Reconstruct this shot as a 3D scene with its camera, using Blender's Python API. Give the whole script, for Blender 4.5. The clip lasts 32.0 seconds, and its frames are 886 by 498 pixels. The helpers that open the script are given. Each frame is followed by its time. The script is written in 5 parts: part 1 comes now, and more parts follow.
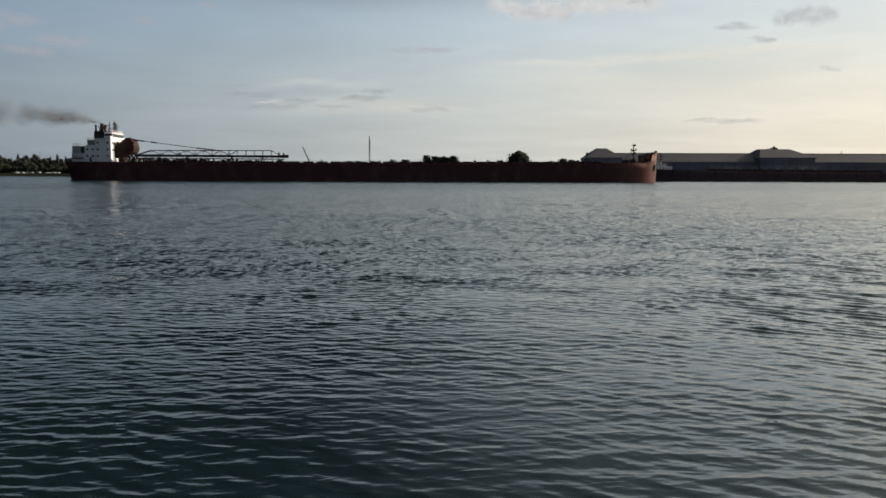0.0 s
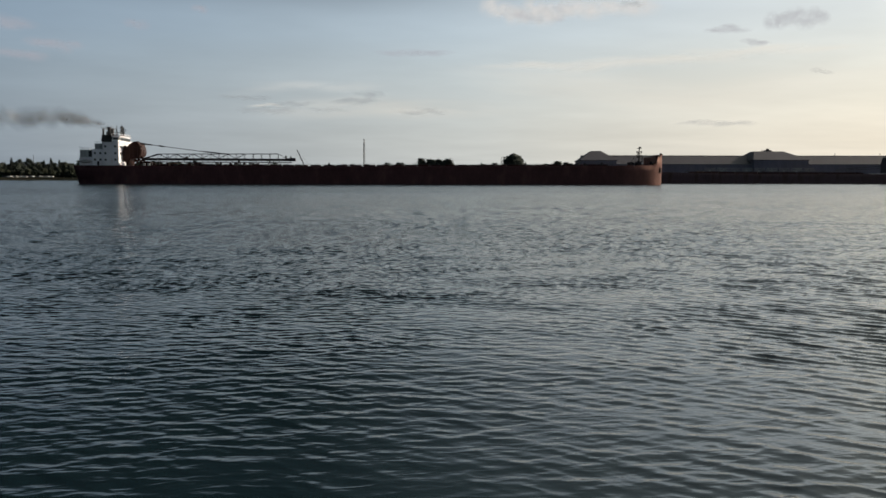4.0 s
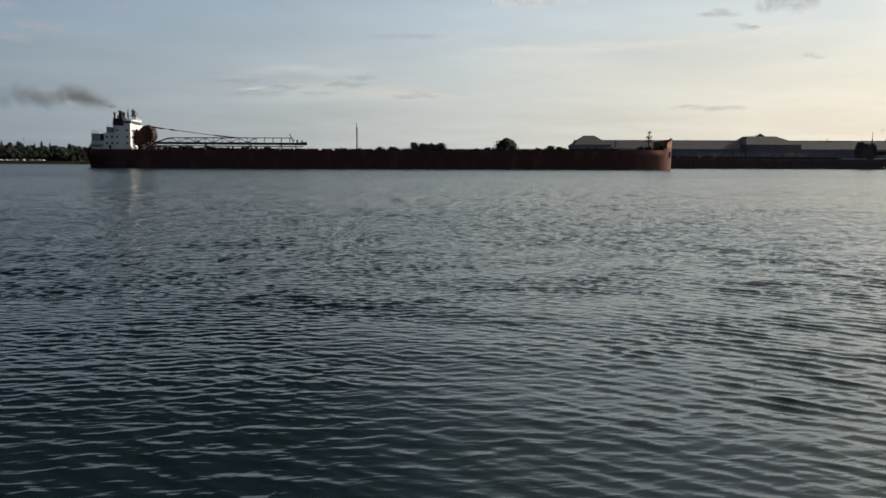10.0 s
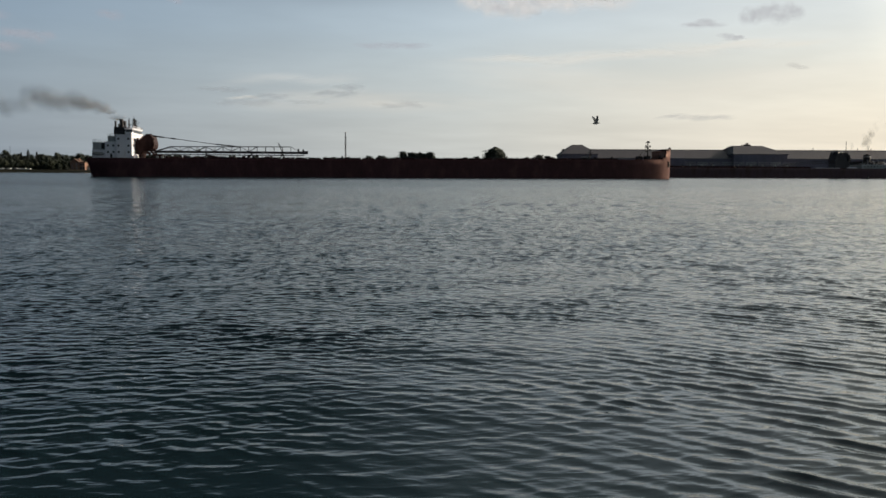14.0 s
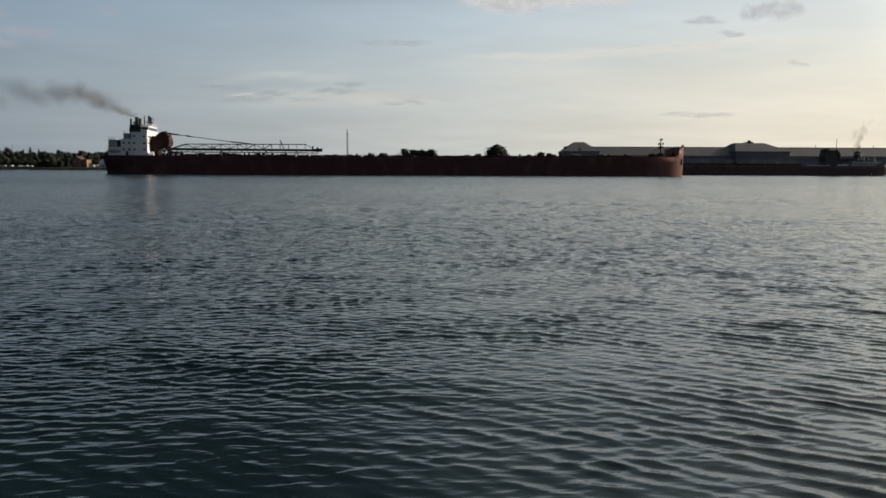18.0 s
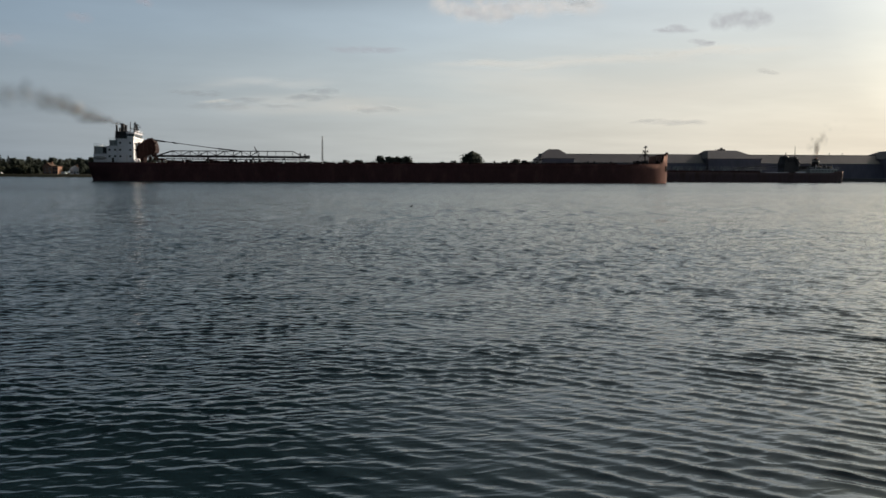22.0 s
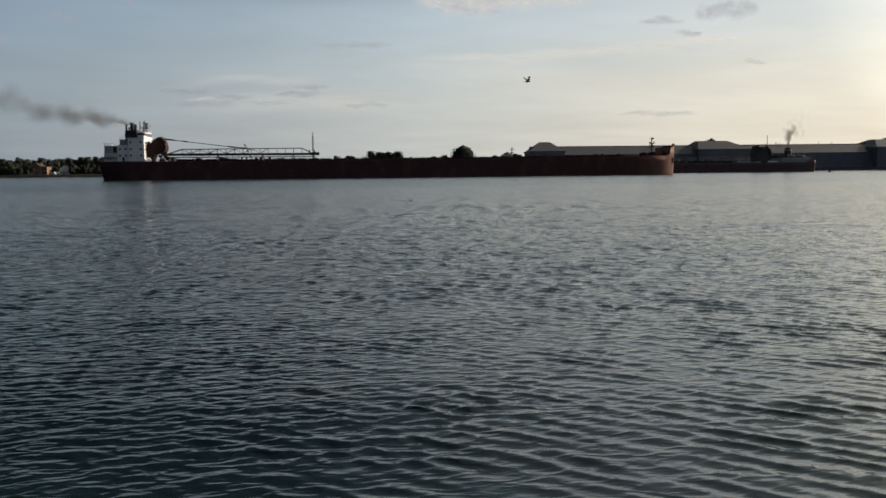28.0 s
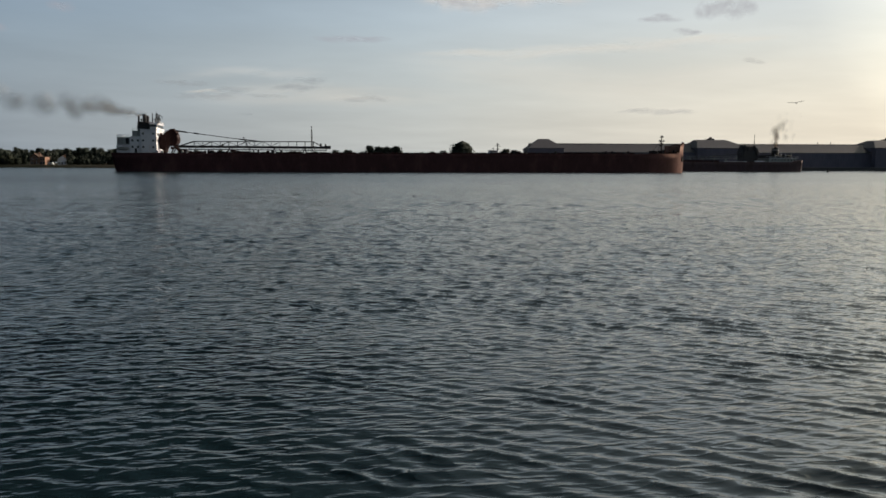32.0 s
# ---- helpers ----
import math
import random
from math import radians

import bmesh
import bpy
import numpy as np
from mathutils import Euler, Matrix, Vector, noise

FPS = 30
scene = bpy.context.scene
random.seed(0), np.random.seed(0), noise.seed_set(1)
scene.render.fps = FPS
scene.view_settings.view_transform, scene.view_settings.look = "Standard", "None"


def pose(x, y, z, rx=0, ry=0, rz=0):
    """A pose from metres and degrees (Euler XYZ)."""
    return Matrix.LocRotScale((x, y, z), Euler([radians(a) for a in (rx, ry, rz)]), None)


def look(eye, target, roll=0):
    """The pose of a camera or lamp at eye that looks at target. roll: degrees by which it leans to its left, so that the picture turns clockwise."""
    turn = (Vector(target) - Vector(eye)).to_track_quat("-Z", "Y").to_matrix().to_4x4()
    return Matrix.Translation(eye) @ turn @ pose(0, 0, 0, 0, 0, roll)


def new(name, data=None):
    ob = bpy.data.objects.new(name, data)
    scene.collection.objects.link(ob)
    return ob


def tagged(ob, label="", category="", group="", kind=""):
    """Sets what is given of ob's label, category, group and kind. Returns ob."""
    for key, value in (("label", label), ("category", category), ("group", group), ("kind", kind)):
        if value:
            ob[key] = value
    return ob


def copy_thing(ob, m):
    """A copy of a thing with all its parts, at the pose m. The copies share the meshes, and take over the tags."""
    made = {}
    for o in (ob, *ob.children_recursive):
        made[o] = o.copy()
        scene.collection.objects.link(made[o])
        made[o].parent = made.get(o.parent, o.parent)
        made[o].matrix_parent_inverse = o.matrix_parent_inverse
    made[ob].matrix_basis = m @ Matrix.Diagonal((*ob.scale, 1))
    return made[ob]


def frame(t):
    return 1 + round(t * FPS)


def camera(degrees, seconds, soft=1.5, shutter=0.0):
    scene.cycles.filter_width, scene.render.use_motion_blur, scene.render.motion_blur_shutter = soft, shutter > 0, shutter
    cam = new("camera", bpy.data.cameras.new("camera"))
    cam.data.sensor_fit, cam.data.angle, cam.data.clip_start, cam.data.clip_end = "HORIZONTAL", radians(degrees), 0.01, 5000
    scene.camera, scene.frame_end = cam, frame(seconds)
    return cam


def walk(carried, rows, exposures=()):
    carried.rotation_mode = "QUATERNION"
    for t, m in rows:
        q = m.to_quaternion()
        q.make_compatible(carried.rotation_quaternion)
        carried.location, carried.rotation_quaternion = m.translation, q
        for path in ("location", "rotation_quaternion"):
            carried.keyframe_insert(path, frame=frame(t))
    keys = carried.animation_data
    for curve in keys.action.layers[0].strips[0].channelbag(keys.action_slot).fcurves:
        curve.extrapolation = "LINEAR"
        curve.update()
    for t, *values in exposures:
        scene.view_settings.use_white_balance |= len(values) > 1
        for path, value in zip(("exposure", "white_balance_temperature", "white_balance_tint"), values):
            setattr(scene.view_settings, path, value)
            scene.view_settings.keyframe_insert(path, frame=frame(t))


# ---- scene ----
EYE = 4.0          # eye height over the river
cam = camera(55.6, 32.0, soft=1.6)


def aim(yaw, pitch, roll):
    """Camera at the river's edge: yaw to the right of +Y, pitch up, roll to its left, degrees."""
    return Matrix.Translation((0, 0, EYE)) @ pose(0, 0, 0, 0, 0, -yaw) @ pose(0, 0, 0, 90 + pitch) @ pose(0, 0, 0, 0, 0, roll)


walk(cam, [
    (0, aim(7.45, -5.10, 0.30)), (0.5, aim(7.41, -5.11, 0.33)), (1, aim(7.50, -5.11, 0.34)),
    (1.5, aim(7.65, -5.11, 0.29)), (2, aim(7.62, -5.21, 0.28)), (2.5, aim(7.53, -5.24, 0.27)),
    (3, aim(7.53, -5.16, 0.23)), (3.5, aim(7.67, -5.01, 0.24)), (5.5, aim(8.06, -4.81, -0.06)),
    (6, aim(8.02, -5.12, 0.00)), (6.5, aim(8.03, -5.38, 0.13)), (7, aim(7.94, -5.67, 0.13)),
    (7.5, aim(7.92, -5.95, -0.05)), (8, aim(7.85, -6.12, -0.15)), (8.5, aim(7.80, -6.08, -0.09)),
    (9, aim(7.80, -6.02, 0.10)), (9.5, aim(7.88, -6.03, 0.21)), (10, aim(8.29, -5.96, 0.28)),
    (10.5, aim(8.62, -5.86, 0.20)), (11, aim(8.71, -5.86, 0.20)), (11.5, aim(9.03, -5.88, 0.35)),
    (12, aim(9.15, -5.79, 0.43)), (12.5, aim(9.04, -5.62, 0.25)), (13, aim(9.05, -5.46, 0.25)),
    (13.5, aim(9.04, -5.35, 0.25)), (14, aim(9.06, -5.35, 0.33)), (14.5, aim(9.07, -5.36, 0.40)),
    (16.5, aim(9.03, -5.55, 0.30)), (17, aim(8.96, -5.54, 0.33)), (17.5, aim(8.94, -5.47, 0.23)),
    (18, aim(8.94, -5.53, 0.33)), (18.5, aim(9.02, -5.58, 0.37)), (19, aim(9.22, -5.56, 0.41)),
    (19.5, aim(9.40, -5.51, 0.43)), (20, aim(9.64, -5.32, 0.55)), (20.5, aim(9.99, -5.04, 0.52)),
    (21, aim(10.41, -4.93, 0.38)), (21.5, aim(10.54, -4.99, 0.34)), (22, aim(10.61, -5.05, 0.35)),
    (22.5, aim(10.71, -5.06, 0.37)), (23, aim(10.93, -5.04, 0.38)), (23.5, aim(11.11, -5.05, 0.43)),
    (24, aim(11.10, -5.05, 0.46)), (24.5, aim(11.00, -5.12, 0.43)), (25, aim(10.87, -5.34, 0.31)),
    (25.5, aim(10.82, -5.58, 0.16)), (27.5, aim(10.95, -5.38, -0.49)), (28, aim(11.13, -5.42, -0.52)),
    (28.5, aim(11.11, -5.44, -0.54)), (29, aim(11.10, -5.49, -0.37)), (29.5, aim(11.19, -5.51, -0.04)),
    (30, aim(11.26, -5.44, 0.12)), (30.5, aim(11.30, -5.42, 0.17)), (31, aim(11.29, -5.56, 0.23)),
    (31.5, aim(11.29, -5.66, 0.26)), (32, aim(11.29, -5.73, 0.24)),
], exposures=((0, 0.0), (13, 0.0), (23, -0.09), (32, -0.1)))

# ---- light ----
SUN_AZ, SUN_EL = 70.0, 20.0      # azimuth from +Y towards +X
world = bpy.data.worlds.new("evening_sky")
scene.world = world
world.use_nodes = True
wn = world.node_tree.nodes
wl = world.node_tree.links
wn.clear()
sky = wn.new("ShaderNodeTexSky")
sky.sky_type = "NISHITA"
sky.sun_disc = False
sky.sun_elevation, sky.sun_rotation = radians(SUN_EL), radians(SUN_AZ)
sky.altitude, sky.air_density, sky.dust_density, sky.ozone_density = 0, 1.0, 1.0, 1.0
back = wn.new("ShaderNodeBackground")
back.inputs["Strength"].default_value = 0.94
wout = wn.new("ShaderNodeOutputWorld")
# clear sky seen through thin high haze, brightest towards the sun and thickest at the horizon
SUN_WAY = (math.sin(radians(SUN_AZ)) * math.cos(radians(SUN_EL)), math.cos(radians(SUN_AZ)) * math.cos(radians(SUN_EL)), math.sin(radians(SUN_EL)))
wtc = wn.new("ShaderNodeTexCoord")
wdot = wn.new("ShaderNodeVectorMath")
wdot.operation = "DOT_PRODUCT"
wdot.inputs[1].default_value = SUN_WAY
wl.new(wtc.outputs["Generated"], wdot.inputs[0])
wmap = wn.new("ShaderNodeMapRange")
wmap.inputs["From Min"].default_value, wmap.inputs["From Max"].default_value = -1.0, 1.0
wl.new(wdot.outputs["Value"], wmap.inputs[0])
ramp = wn.new("ShaderNodeValToRGB")
ramp.color_ramp.elements[0].position = 0.0
ramp.color_ramp.elements[0].color = (0.09, 0.125, 0.17, 1)
ramp.color_ramp.elements[1].position = 1.0
ramp.color_ramp.elements[1].color = (7.0, 6.0, 4.4, 1)
for pos, col in ((0.40, (0.172, 0.25, 0.327)), (0.51, (0.288, 0.345, 0.41)), (0.62, (0.413, 0.462, 0.5)), (0.745, (0.606, 0.632, 0.622)), (0.905, (0.94, 0.865, 0.73)), (0.94, (1.5, 1.35, 1.05))):
    e = ramp.color_ramp.elements.new(pos)
    e.color = (*col, 1)
wl.new(wmap.outputs[0], ramp.inputs[0])
wsep = wn.new("ShaderNodeSeparateXYZ")
wl.new(wtc.outputs["Generated"], wsep.inputs[0])
whaze = wn.new("ShaderNodeMapRange")
whaze.interpolation_type = "SMOOTHSTEP"
whaze.inputs["From Min"].default_value, whaze.inputs["From Max"].default_value = 0.03, 0.24
whaze.inputs["To Min"].default_value, whaze.inputs["To Max"].default_value = 0.95, 0.5
wl.new(wsep.outputs["Z"], whaze.inputs[0])
wgain = wn.new("ShaderNodeVectorMath")
wgain.operation = "SCALE"
wgain.inputs["Scale"].default_value = 0.115
wl.new(sky.outputs[0], wgain.inputs[0])
wmix = wn.new("ShaderNodeMix")
wmix.data_type = "RGBA"
wl.new(whaze.outputs[0], wmix.inputs["Factor"])
wl.new(wgain.outputs[0], wmix.inputs["A"])
wl.new(ramp.outputs[0], wmix.inputs["B"])
# faint streaked veil all over the sky, as a flat layer seen in perspective
wzz = wn.new("ShaderNodeMath")
wzz.operation = "ADD"
wzz.inputs[1].default_value = 0.09
wl.new(wsep.outputs["Z"], wzz.inputs[0])
wdiv = wn.new("ShaderNodeVectorMath")
wdiv.operation = "DIVIDE"
wcomb = wn.new("ShaderNodeCombineXYZ")
for k in range(3):
    wl.new(wzz.outputs[0], wcomb.inputs[k])
wl.new(wtc.outputs["Generated"], wdiv.inputs[0])
wl.new(wcomb.outputs[0], wdiv.inputs[1])
wplace = wn.new("ShaderNodeMapping")
wplace.inputs["Rotation"].default_value = (0, 0, radians(-14))
wplace.inputs["Scale"].default_value = (0.8, 1.0, 0.0)
wl.new(wdiv.outputs[0], wplace.inputs[0])
wnoise = wn.new("ShaderNodeTexNoise")
wnoise.inputs["Scale"].default_value, wnoise.inputs["Detail"].default_value, wnoise.inputs["Roughness"].default_value = 0.9, 6, 0.55
wl.new(wplace.outputs[0], wnoise.inputs["Vector"])
wveil = wn.new("ShaderNodeMapRange")
wveil.inputs["From Min"].default_value, wveil.inputs["From Max"].default_value = 0.35, 0.68
wveil.inputs["To Min"].default_value, wveil.inputs["To Max"].default_value = 0.935, 1.055
wl.new(wnoise.outputs[0], wveil.inputs[0])
wtint = wn.new("ShaderNodeVectorMath")
wtint.operation = "SCALE"
whigh = wn.new("ShaderNodeMapRange")
whigh.interpolation_type = "SMOOTHSTEP"
whigh.inputs["From Min"].default_value, whigh.inputs["From Max"].default_value = 0.175, 0.262
whigh.inputs["To Min"].default_value, whigh.inputs["To Max"].default_value = 1.0, 0.36
wside = wn.new("ShaderNodeMapRange")     # the high sky stays bright only on the sun's side
wside.interpolation_type = "SMOOTHSTEP"
wside.inputs["From Min"].default_value, wside.inputs["From Max"].default_value = 0.34, 0.85
wside.inputs["To Min"].default_value, wside.inputs["To Max"].default_value = 0.05, 1.9
wl.new(wdot.outputs["Value"], wside.inputs[0])
wl.new(wside.outputs[0], whigh.inputs["To Max"])
wl.new(wsep.outputs["Z"], whigh.inputs[0])
wtop = wn.new("ShaderNodeMapRange")     # darker towards the zenith
wtop.interpolation_type = "SMOOTHSTEP"
wtop.inputs["From Min"].default_value, wtop.inputs["From Max"].default_value = 0.215, 0.4
wtop.inputs["To Min"].default_value, wtop.inputs["To Max"].default_value = 1.0, 0.36
wl.new(wsep.outputs["Z"], wtop.inputs[0])
wfall = wn.new("ShaderNodeMath")
wfall.operation = "MULTIPLY"
wl.new(whigh.outputs[0], wfall.inputs[0])
wl.new(wtop.outputs[0], wfall.inputs[1])
wdim = wn.new("ShaderNodeVectorMath")
wdim.operation = "SCALE"
wl.new(wmix.outputs["Result"], wdim.inputs[0])
wl.new(wfall.outputs[0], wdim.inputs["Scale"])
wl.new(wdim.outputs[0], wtint.inputs[0])
wl.new(wveil.outputs[0], wtint.inputs["Scale"])
wcool = wn.new("ShaderNodeMix")     # clearer and bluer above the haze
wcool.data_type, wcool.blend_type = "RGBA", "MULTIPLY"
wcool.inputs["Factor"].default_value = 1.0
wup = wn.new("ShaderNodeValToRGB")
wup.color_ramp.elements[0].position = 0.04
wup.color_ramp.elements[0].color = (1.012, 1.0, 0.982, 1)
wup.color_ramp.elements[1].position = 0.34
wup.color_ramp.elements[1].color = (0.93, 1.0, 1.0, 1)
for pos, col in ((0.16, (0.95, 1.0, 1.06)), (0.2, (0.955, 1.0, 1.05))):
    e = wup.color_ramp.elements.new(pos)
    e.color = (*col, 1)
wl.new(wsep.outputs["Z"], wup.inputs[0])
wl.new(wup.outputs[0], wcool.inputs["B"])
wl.new(wtint.outputs[0], wcool.inputs["A"])
wl.new(wcool.outputs["Result"], back.inputs[0])
wl.new(back.outputs[0], wout.inputs[0])
sun = new("sun", bpy.data.lights.new("sun", "SUN"))
sun.data.energy, sun.data.angle, sun.data.color = 5.0, radians(0.6), (1.0, 0.84, 0.66)
sa, se = radians(SUN_AZ), radians(SUN_EL)
sun.matrix_world = look((math.sin(sa) * math.cos(se) * 900, math.cos(sa) * math.cos(se) * 900, math.sin(se) * 900), (0, 0, 0))


# ---- materials ----
def mat(name, colour, rough=0.6, metal=0.0, vary=0.25, scale=1.0, fine=12.0, bump=0.15, stretch=(1, 1, 1), stain=None, ramp=(0.45, 0.75), island=0.0):
    """A worn surface: two scales of noise on the colour, roughness and relief, with an optional stain colour."""
    m = bpy.data.materials.new(name)
    m.use_nodes = True
    n, l = m.node_tree.nodes, m.node_tree.links
    b = n["Principled BSDF"]
    tc = n.new("ShaderNodeTexCoord")
    mp = n.new("ShaderNodeMapping")
    mp.inputs["Scale"].default_value = stretch
    l.new(tc.outputs["Object"], mp.inputs[0])
    big, small = n.new("ShaderNodeTexNoise"), n.new("ShaderNodeTexNoise")
    for t, s, d in ((big, scale, 4), (small, fine, 3)):
        t.inputs["Scale"].default_value, t.inputs["Detail"].default_value = s, d
        l.new(mp.outputs[0], t.inputs["Vector"])
    hsv = n.new("ShaderNodeMix")
    hsv.data_type = "RGBA"
    hsv.inputs["A"].default_value = (*[c * (1 - vary) for c in colour], 1)
    hsv.inputs["B"].default_value = (*[min(1, c * (1 + vary)) for c in colour], 1)
    add = n.new("ShaderNodeMath")
    add.operation = "MULTIPLY_ADD"
    add.inputs[1].default_value, add.inputs[2].default_value = 0.45, 0.0
    l.new(small.outputs[0], add.inputs[0])
    add2 = n.new("ShaderNodeMath")
    add2.operation = "MULTIPLY_ADD"
    add2.inputs[1].default_value = 0.55
    l.new(big.outputs[0], add2.inputs[0])
    l.new(add.outputs[0], add2.inputs[2])
    rr = n.new("ShaderNodeMapRange")
    rr.inputs["From Min"].default_value, rr.inputs["From Max"].default_value = 0.3, 0.7
    l.new(add2.outputs[0], rr.inputs[0])
    l.new(rr.outputs[0], hsv.inputs["Factor"])
    out = hsv.outputs["Result"]
    if stain:
        rp = n.new("ShaderNodeMapRange")
        rp.inputs["From Min"].default_value, rp.inputs["From Max"].default_value = ramp
        l.new(big.outputs[0], rp.inputs[0])
        mx = n.new("ShaderNodeMix")
        mx.data_type = "RGBA"
        mx.inputs["B"].default_value = (*stain, 1)
        l.new(rp.outputs[0], mx.inputs["Factor"])
        l.new(out, mx.inputs["A"])
        out = mx.outputs["Result"]
    if island:
        g = n.new("ShaderNodeNewGeometry")
        oi = n.new("ShaderNodeObjectInfo")
        sm = n.new("ShaderNodeMath")
        sm.operation = "ADD"
        l.new(g.outputs["Random Per Island"], sm.inputs[0])
        l.new(oi.outputs["Random"], sm.inputs[1])
        hv = n.new("ShaderNodeHueSaturation")
        mr = n.new("ShaderNodeMapRange")
        mr.inputs["From Max"].default_value = 2.0
        mr.inputs["To Min"].default_value, mr.inputs["To Max"].default_value = 1 - island, 1 + island
        l.new(sm.outputs[0], mr.inputs[0])
        l.new(mr.outputs[0], hv.inputs["Value"])
        l.new(out, hv.inputs["Color"])
        out = hv.outputs[0]
    l.new(out, b.inputs["Base Color"])
    b.inputs["Roughness"].default_value, b.inputs["Metallic"].default_value = rough, metal
    b.inputs["Specular IOR Level"].default_value = 0.15 if rough > 0.55 else 0.5
    if bump:
        bp = n.new("ShaderNodeBump")
        bp.inputs["Strength"].default_value = bump
        bp.inputs["Distance"].default_value = 0.05
        l.new(add2.outputs[0], bp.inputs["Height"])
        l.new(bp.outputs[0], b.inputs["Normal"])
    return m


HULL = mat("hull_oxide_red", (0.058, 0.024, 0.034), 0.65, vary=0.35, scale=0.22, fine=1.6, stretch=(1, 1, 0.45), stain=(0.11, 0.055, 0.055), ramp=(0.55, 0.85))


def rusty_sheen(m, tint, share):
    """Weathered iron-oxide paint throws light back in its own colour at low angles."""
    n, l = m.node_tree.nodes, m.node_tree.links
    b, out = n["Principled BSDF"], n["Material Output"]
    b.inputs["Specular IOR Level"].default_value = 0.02
    g = n.new("ShaderNodeBsdfGlossy")
    g.inputs["Color"].default_value, g.inputs["Roughness"].default_value = (*tint, 1), 0.62
    mx = n.new("ShaderNodeMixShader")
    mx.inputs[0].default_value = share
    l.new(b.outputs[0], mx.inputs[1])
    l.new(g.outputs[0], mx.inputs[2])
    l.new(mx.outputs[0], out.inputs[0])


rusty_sheen(HULL, (0.85, 0.56, 0.42), 0.045)
# base colour raised and purpled to carry the haze over the far hull
HULL_B = mat("hull_brown", (0.105, 0.07, 0.082), 0.65, vary=0.35, scale=0.25, fine=3, stretch=(1, 1, 0.25), stain=(0.06, 0.035, 0.03))
DECK = mat("deck_red", (0.06, 0.022, 0.022), 0.75, scale=0.2, fine=2)
RUSTRED = mat("gear_red_brown", (0.034, 0.0155, 0.014), 0.6, scale=0.5, fine=4)
WHITE = mat("white_paint", (0.86, 0.85, 0.9), 0.5, vary=0.08, scale=0.35, fine=3, stretch=(1, 1, 0.3), stain=(0.5, 0.4, 0.32), ramp=(0.62, 0.85))
PALE = mat("pale_grey_paint", (0.42, 0.45, 0.46), 0.6, vary=0.12, scale=0.4, fine=3, stretch=(1, 1, 0.3))
GREY = mat("grey_paint", (0.32, 0.33, 0.34), 0.55, scale=0.5)
BLACK = mat("black_paint", (0.034, 0.031, 0.036), 0.55, scale=0.5)
# sunlit look of the bow wall put into a lighter tan base colour
SHELTER = mat("tan_sunlit_tone", (0.5, 0.29, 0.23), 0.7, vary=0.35, scale=0.5, fine=2.5, stain=(0.16, 0.08, 0.06))
POCKET = mat("pocket_shade_black", (0.006, 0.005, 0.006), 0.9, scale=0.5)
STEEL = mat("dark_steel", (0.045, 0.044, 0.047), 0.6, metal=0.0, scale=0.5)
GLASS = mat("window_glass", (0.02, 0.025, 0.03), 0.08, vary=0.1, bump=0)
# roof and wall sheet: distance haze mixed into both lighter, bluer colours
ROOF = mat("shed_roof_sheet", (0.098, 0.097, 0.12), 0.6, metal=0.0, vary=0.14, scale=0.03, fine=0.5, stretch=(1, 0.2, 0.2), island=0.06)
SHEDWALL = mat("shed_wall_sheet", (0.23, 0.222, 0.285), 0.7, vary=0.25, scale=0.05, fine=0.6, stretch=(1, 1, 0.2), island=0.15)
QUAY = mat("quay_stone", (0.16, 0.145, 0.15), 0.85, scale=0.1, fine=1)
EARTH = mat("grass_and_earth", (0.026, 0.028, 0.019), 0.95, vary=0.4, scale=0.03, fine=0.7, stain=(0.045, 0.04, 0.034))
BARK = mat("bark", (0.09, 0.07, 0.05), 0.9, scale=1, fine=8)
LEAF = mat("leaves", (0.048, 0.058, 0.049), 0.9, vary=0.35, scale=0.15, fine=1.2, bump=0, island=0.15)
NEEDLE = mat("needles", (0.036, 0.046, 0.042), 0.8, vary=0.35, scale=0.2, fine=1.5, bump=0, island=0.3)
SHRUB = mat("olive_shrub_leaves", (0.05, 0.057, 0.04), 0.85, vary=0.3, scale=0.1, fine=1.0, bump=0, island=0.12)
BRICK = mat("tan_brick", (0.27, 0.165, 0.125), 0.85, scale=0.2, fine=2)
ROOFDARK = mat("brown_shingles", (0.09, 0.06, 0.05), 0.85, scale=0.5, fine=3)
PLUMAGE = mat("gull_grey", (0.5, 0.5, 0.5), 0.8, vary=0.2, scale=6, fine=30)
PLUMDARK = mat("gull_dark", (0.09, 0.09, 0.095), 0.8, vary=0.2, scale=6, fine=30)
CARPAINTS = [mat("car_white", (0.75, 0.75, 0.74), 0.3, scale=1), mat("car_silver", (0.45, 0.46, 0.48), 0.3, metal=0.5, scale=1), mat("car_dark", (0.05, 0.06, 0.08), 0.3, scale=1), mat("car_red", (0.3, 0.03, 0.03), 0.3, scale=1)]
RUBBER = mat("rubber", (0.02, 0.02, 0.02), 0.9)
BUOYGREEN = mat("buoy_dark_green", (0.008, 0.012, 0.012), 0.5, scale=2)


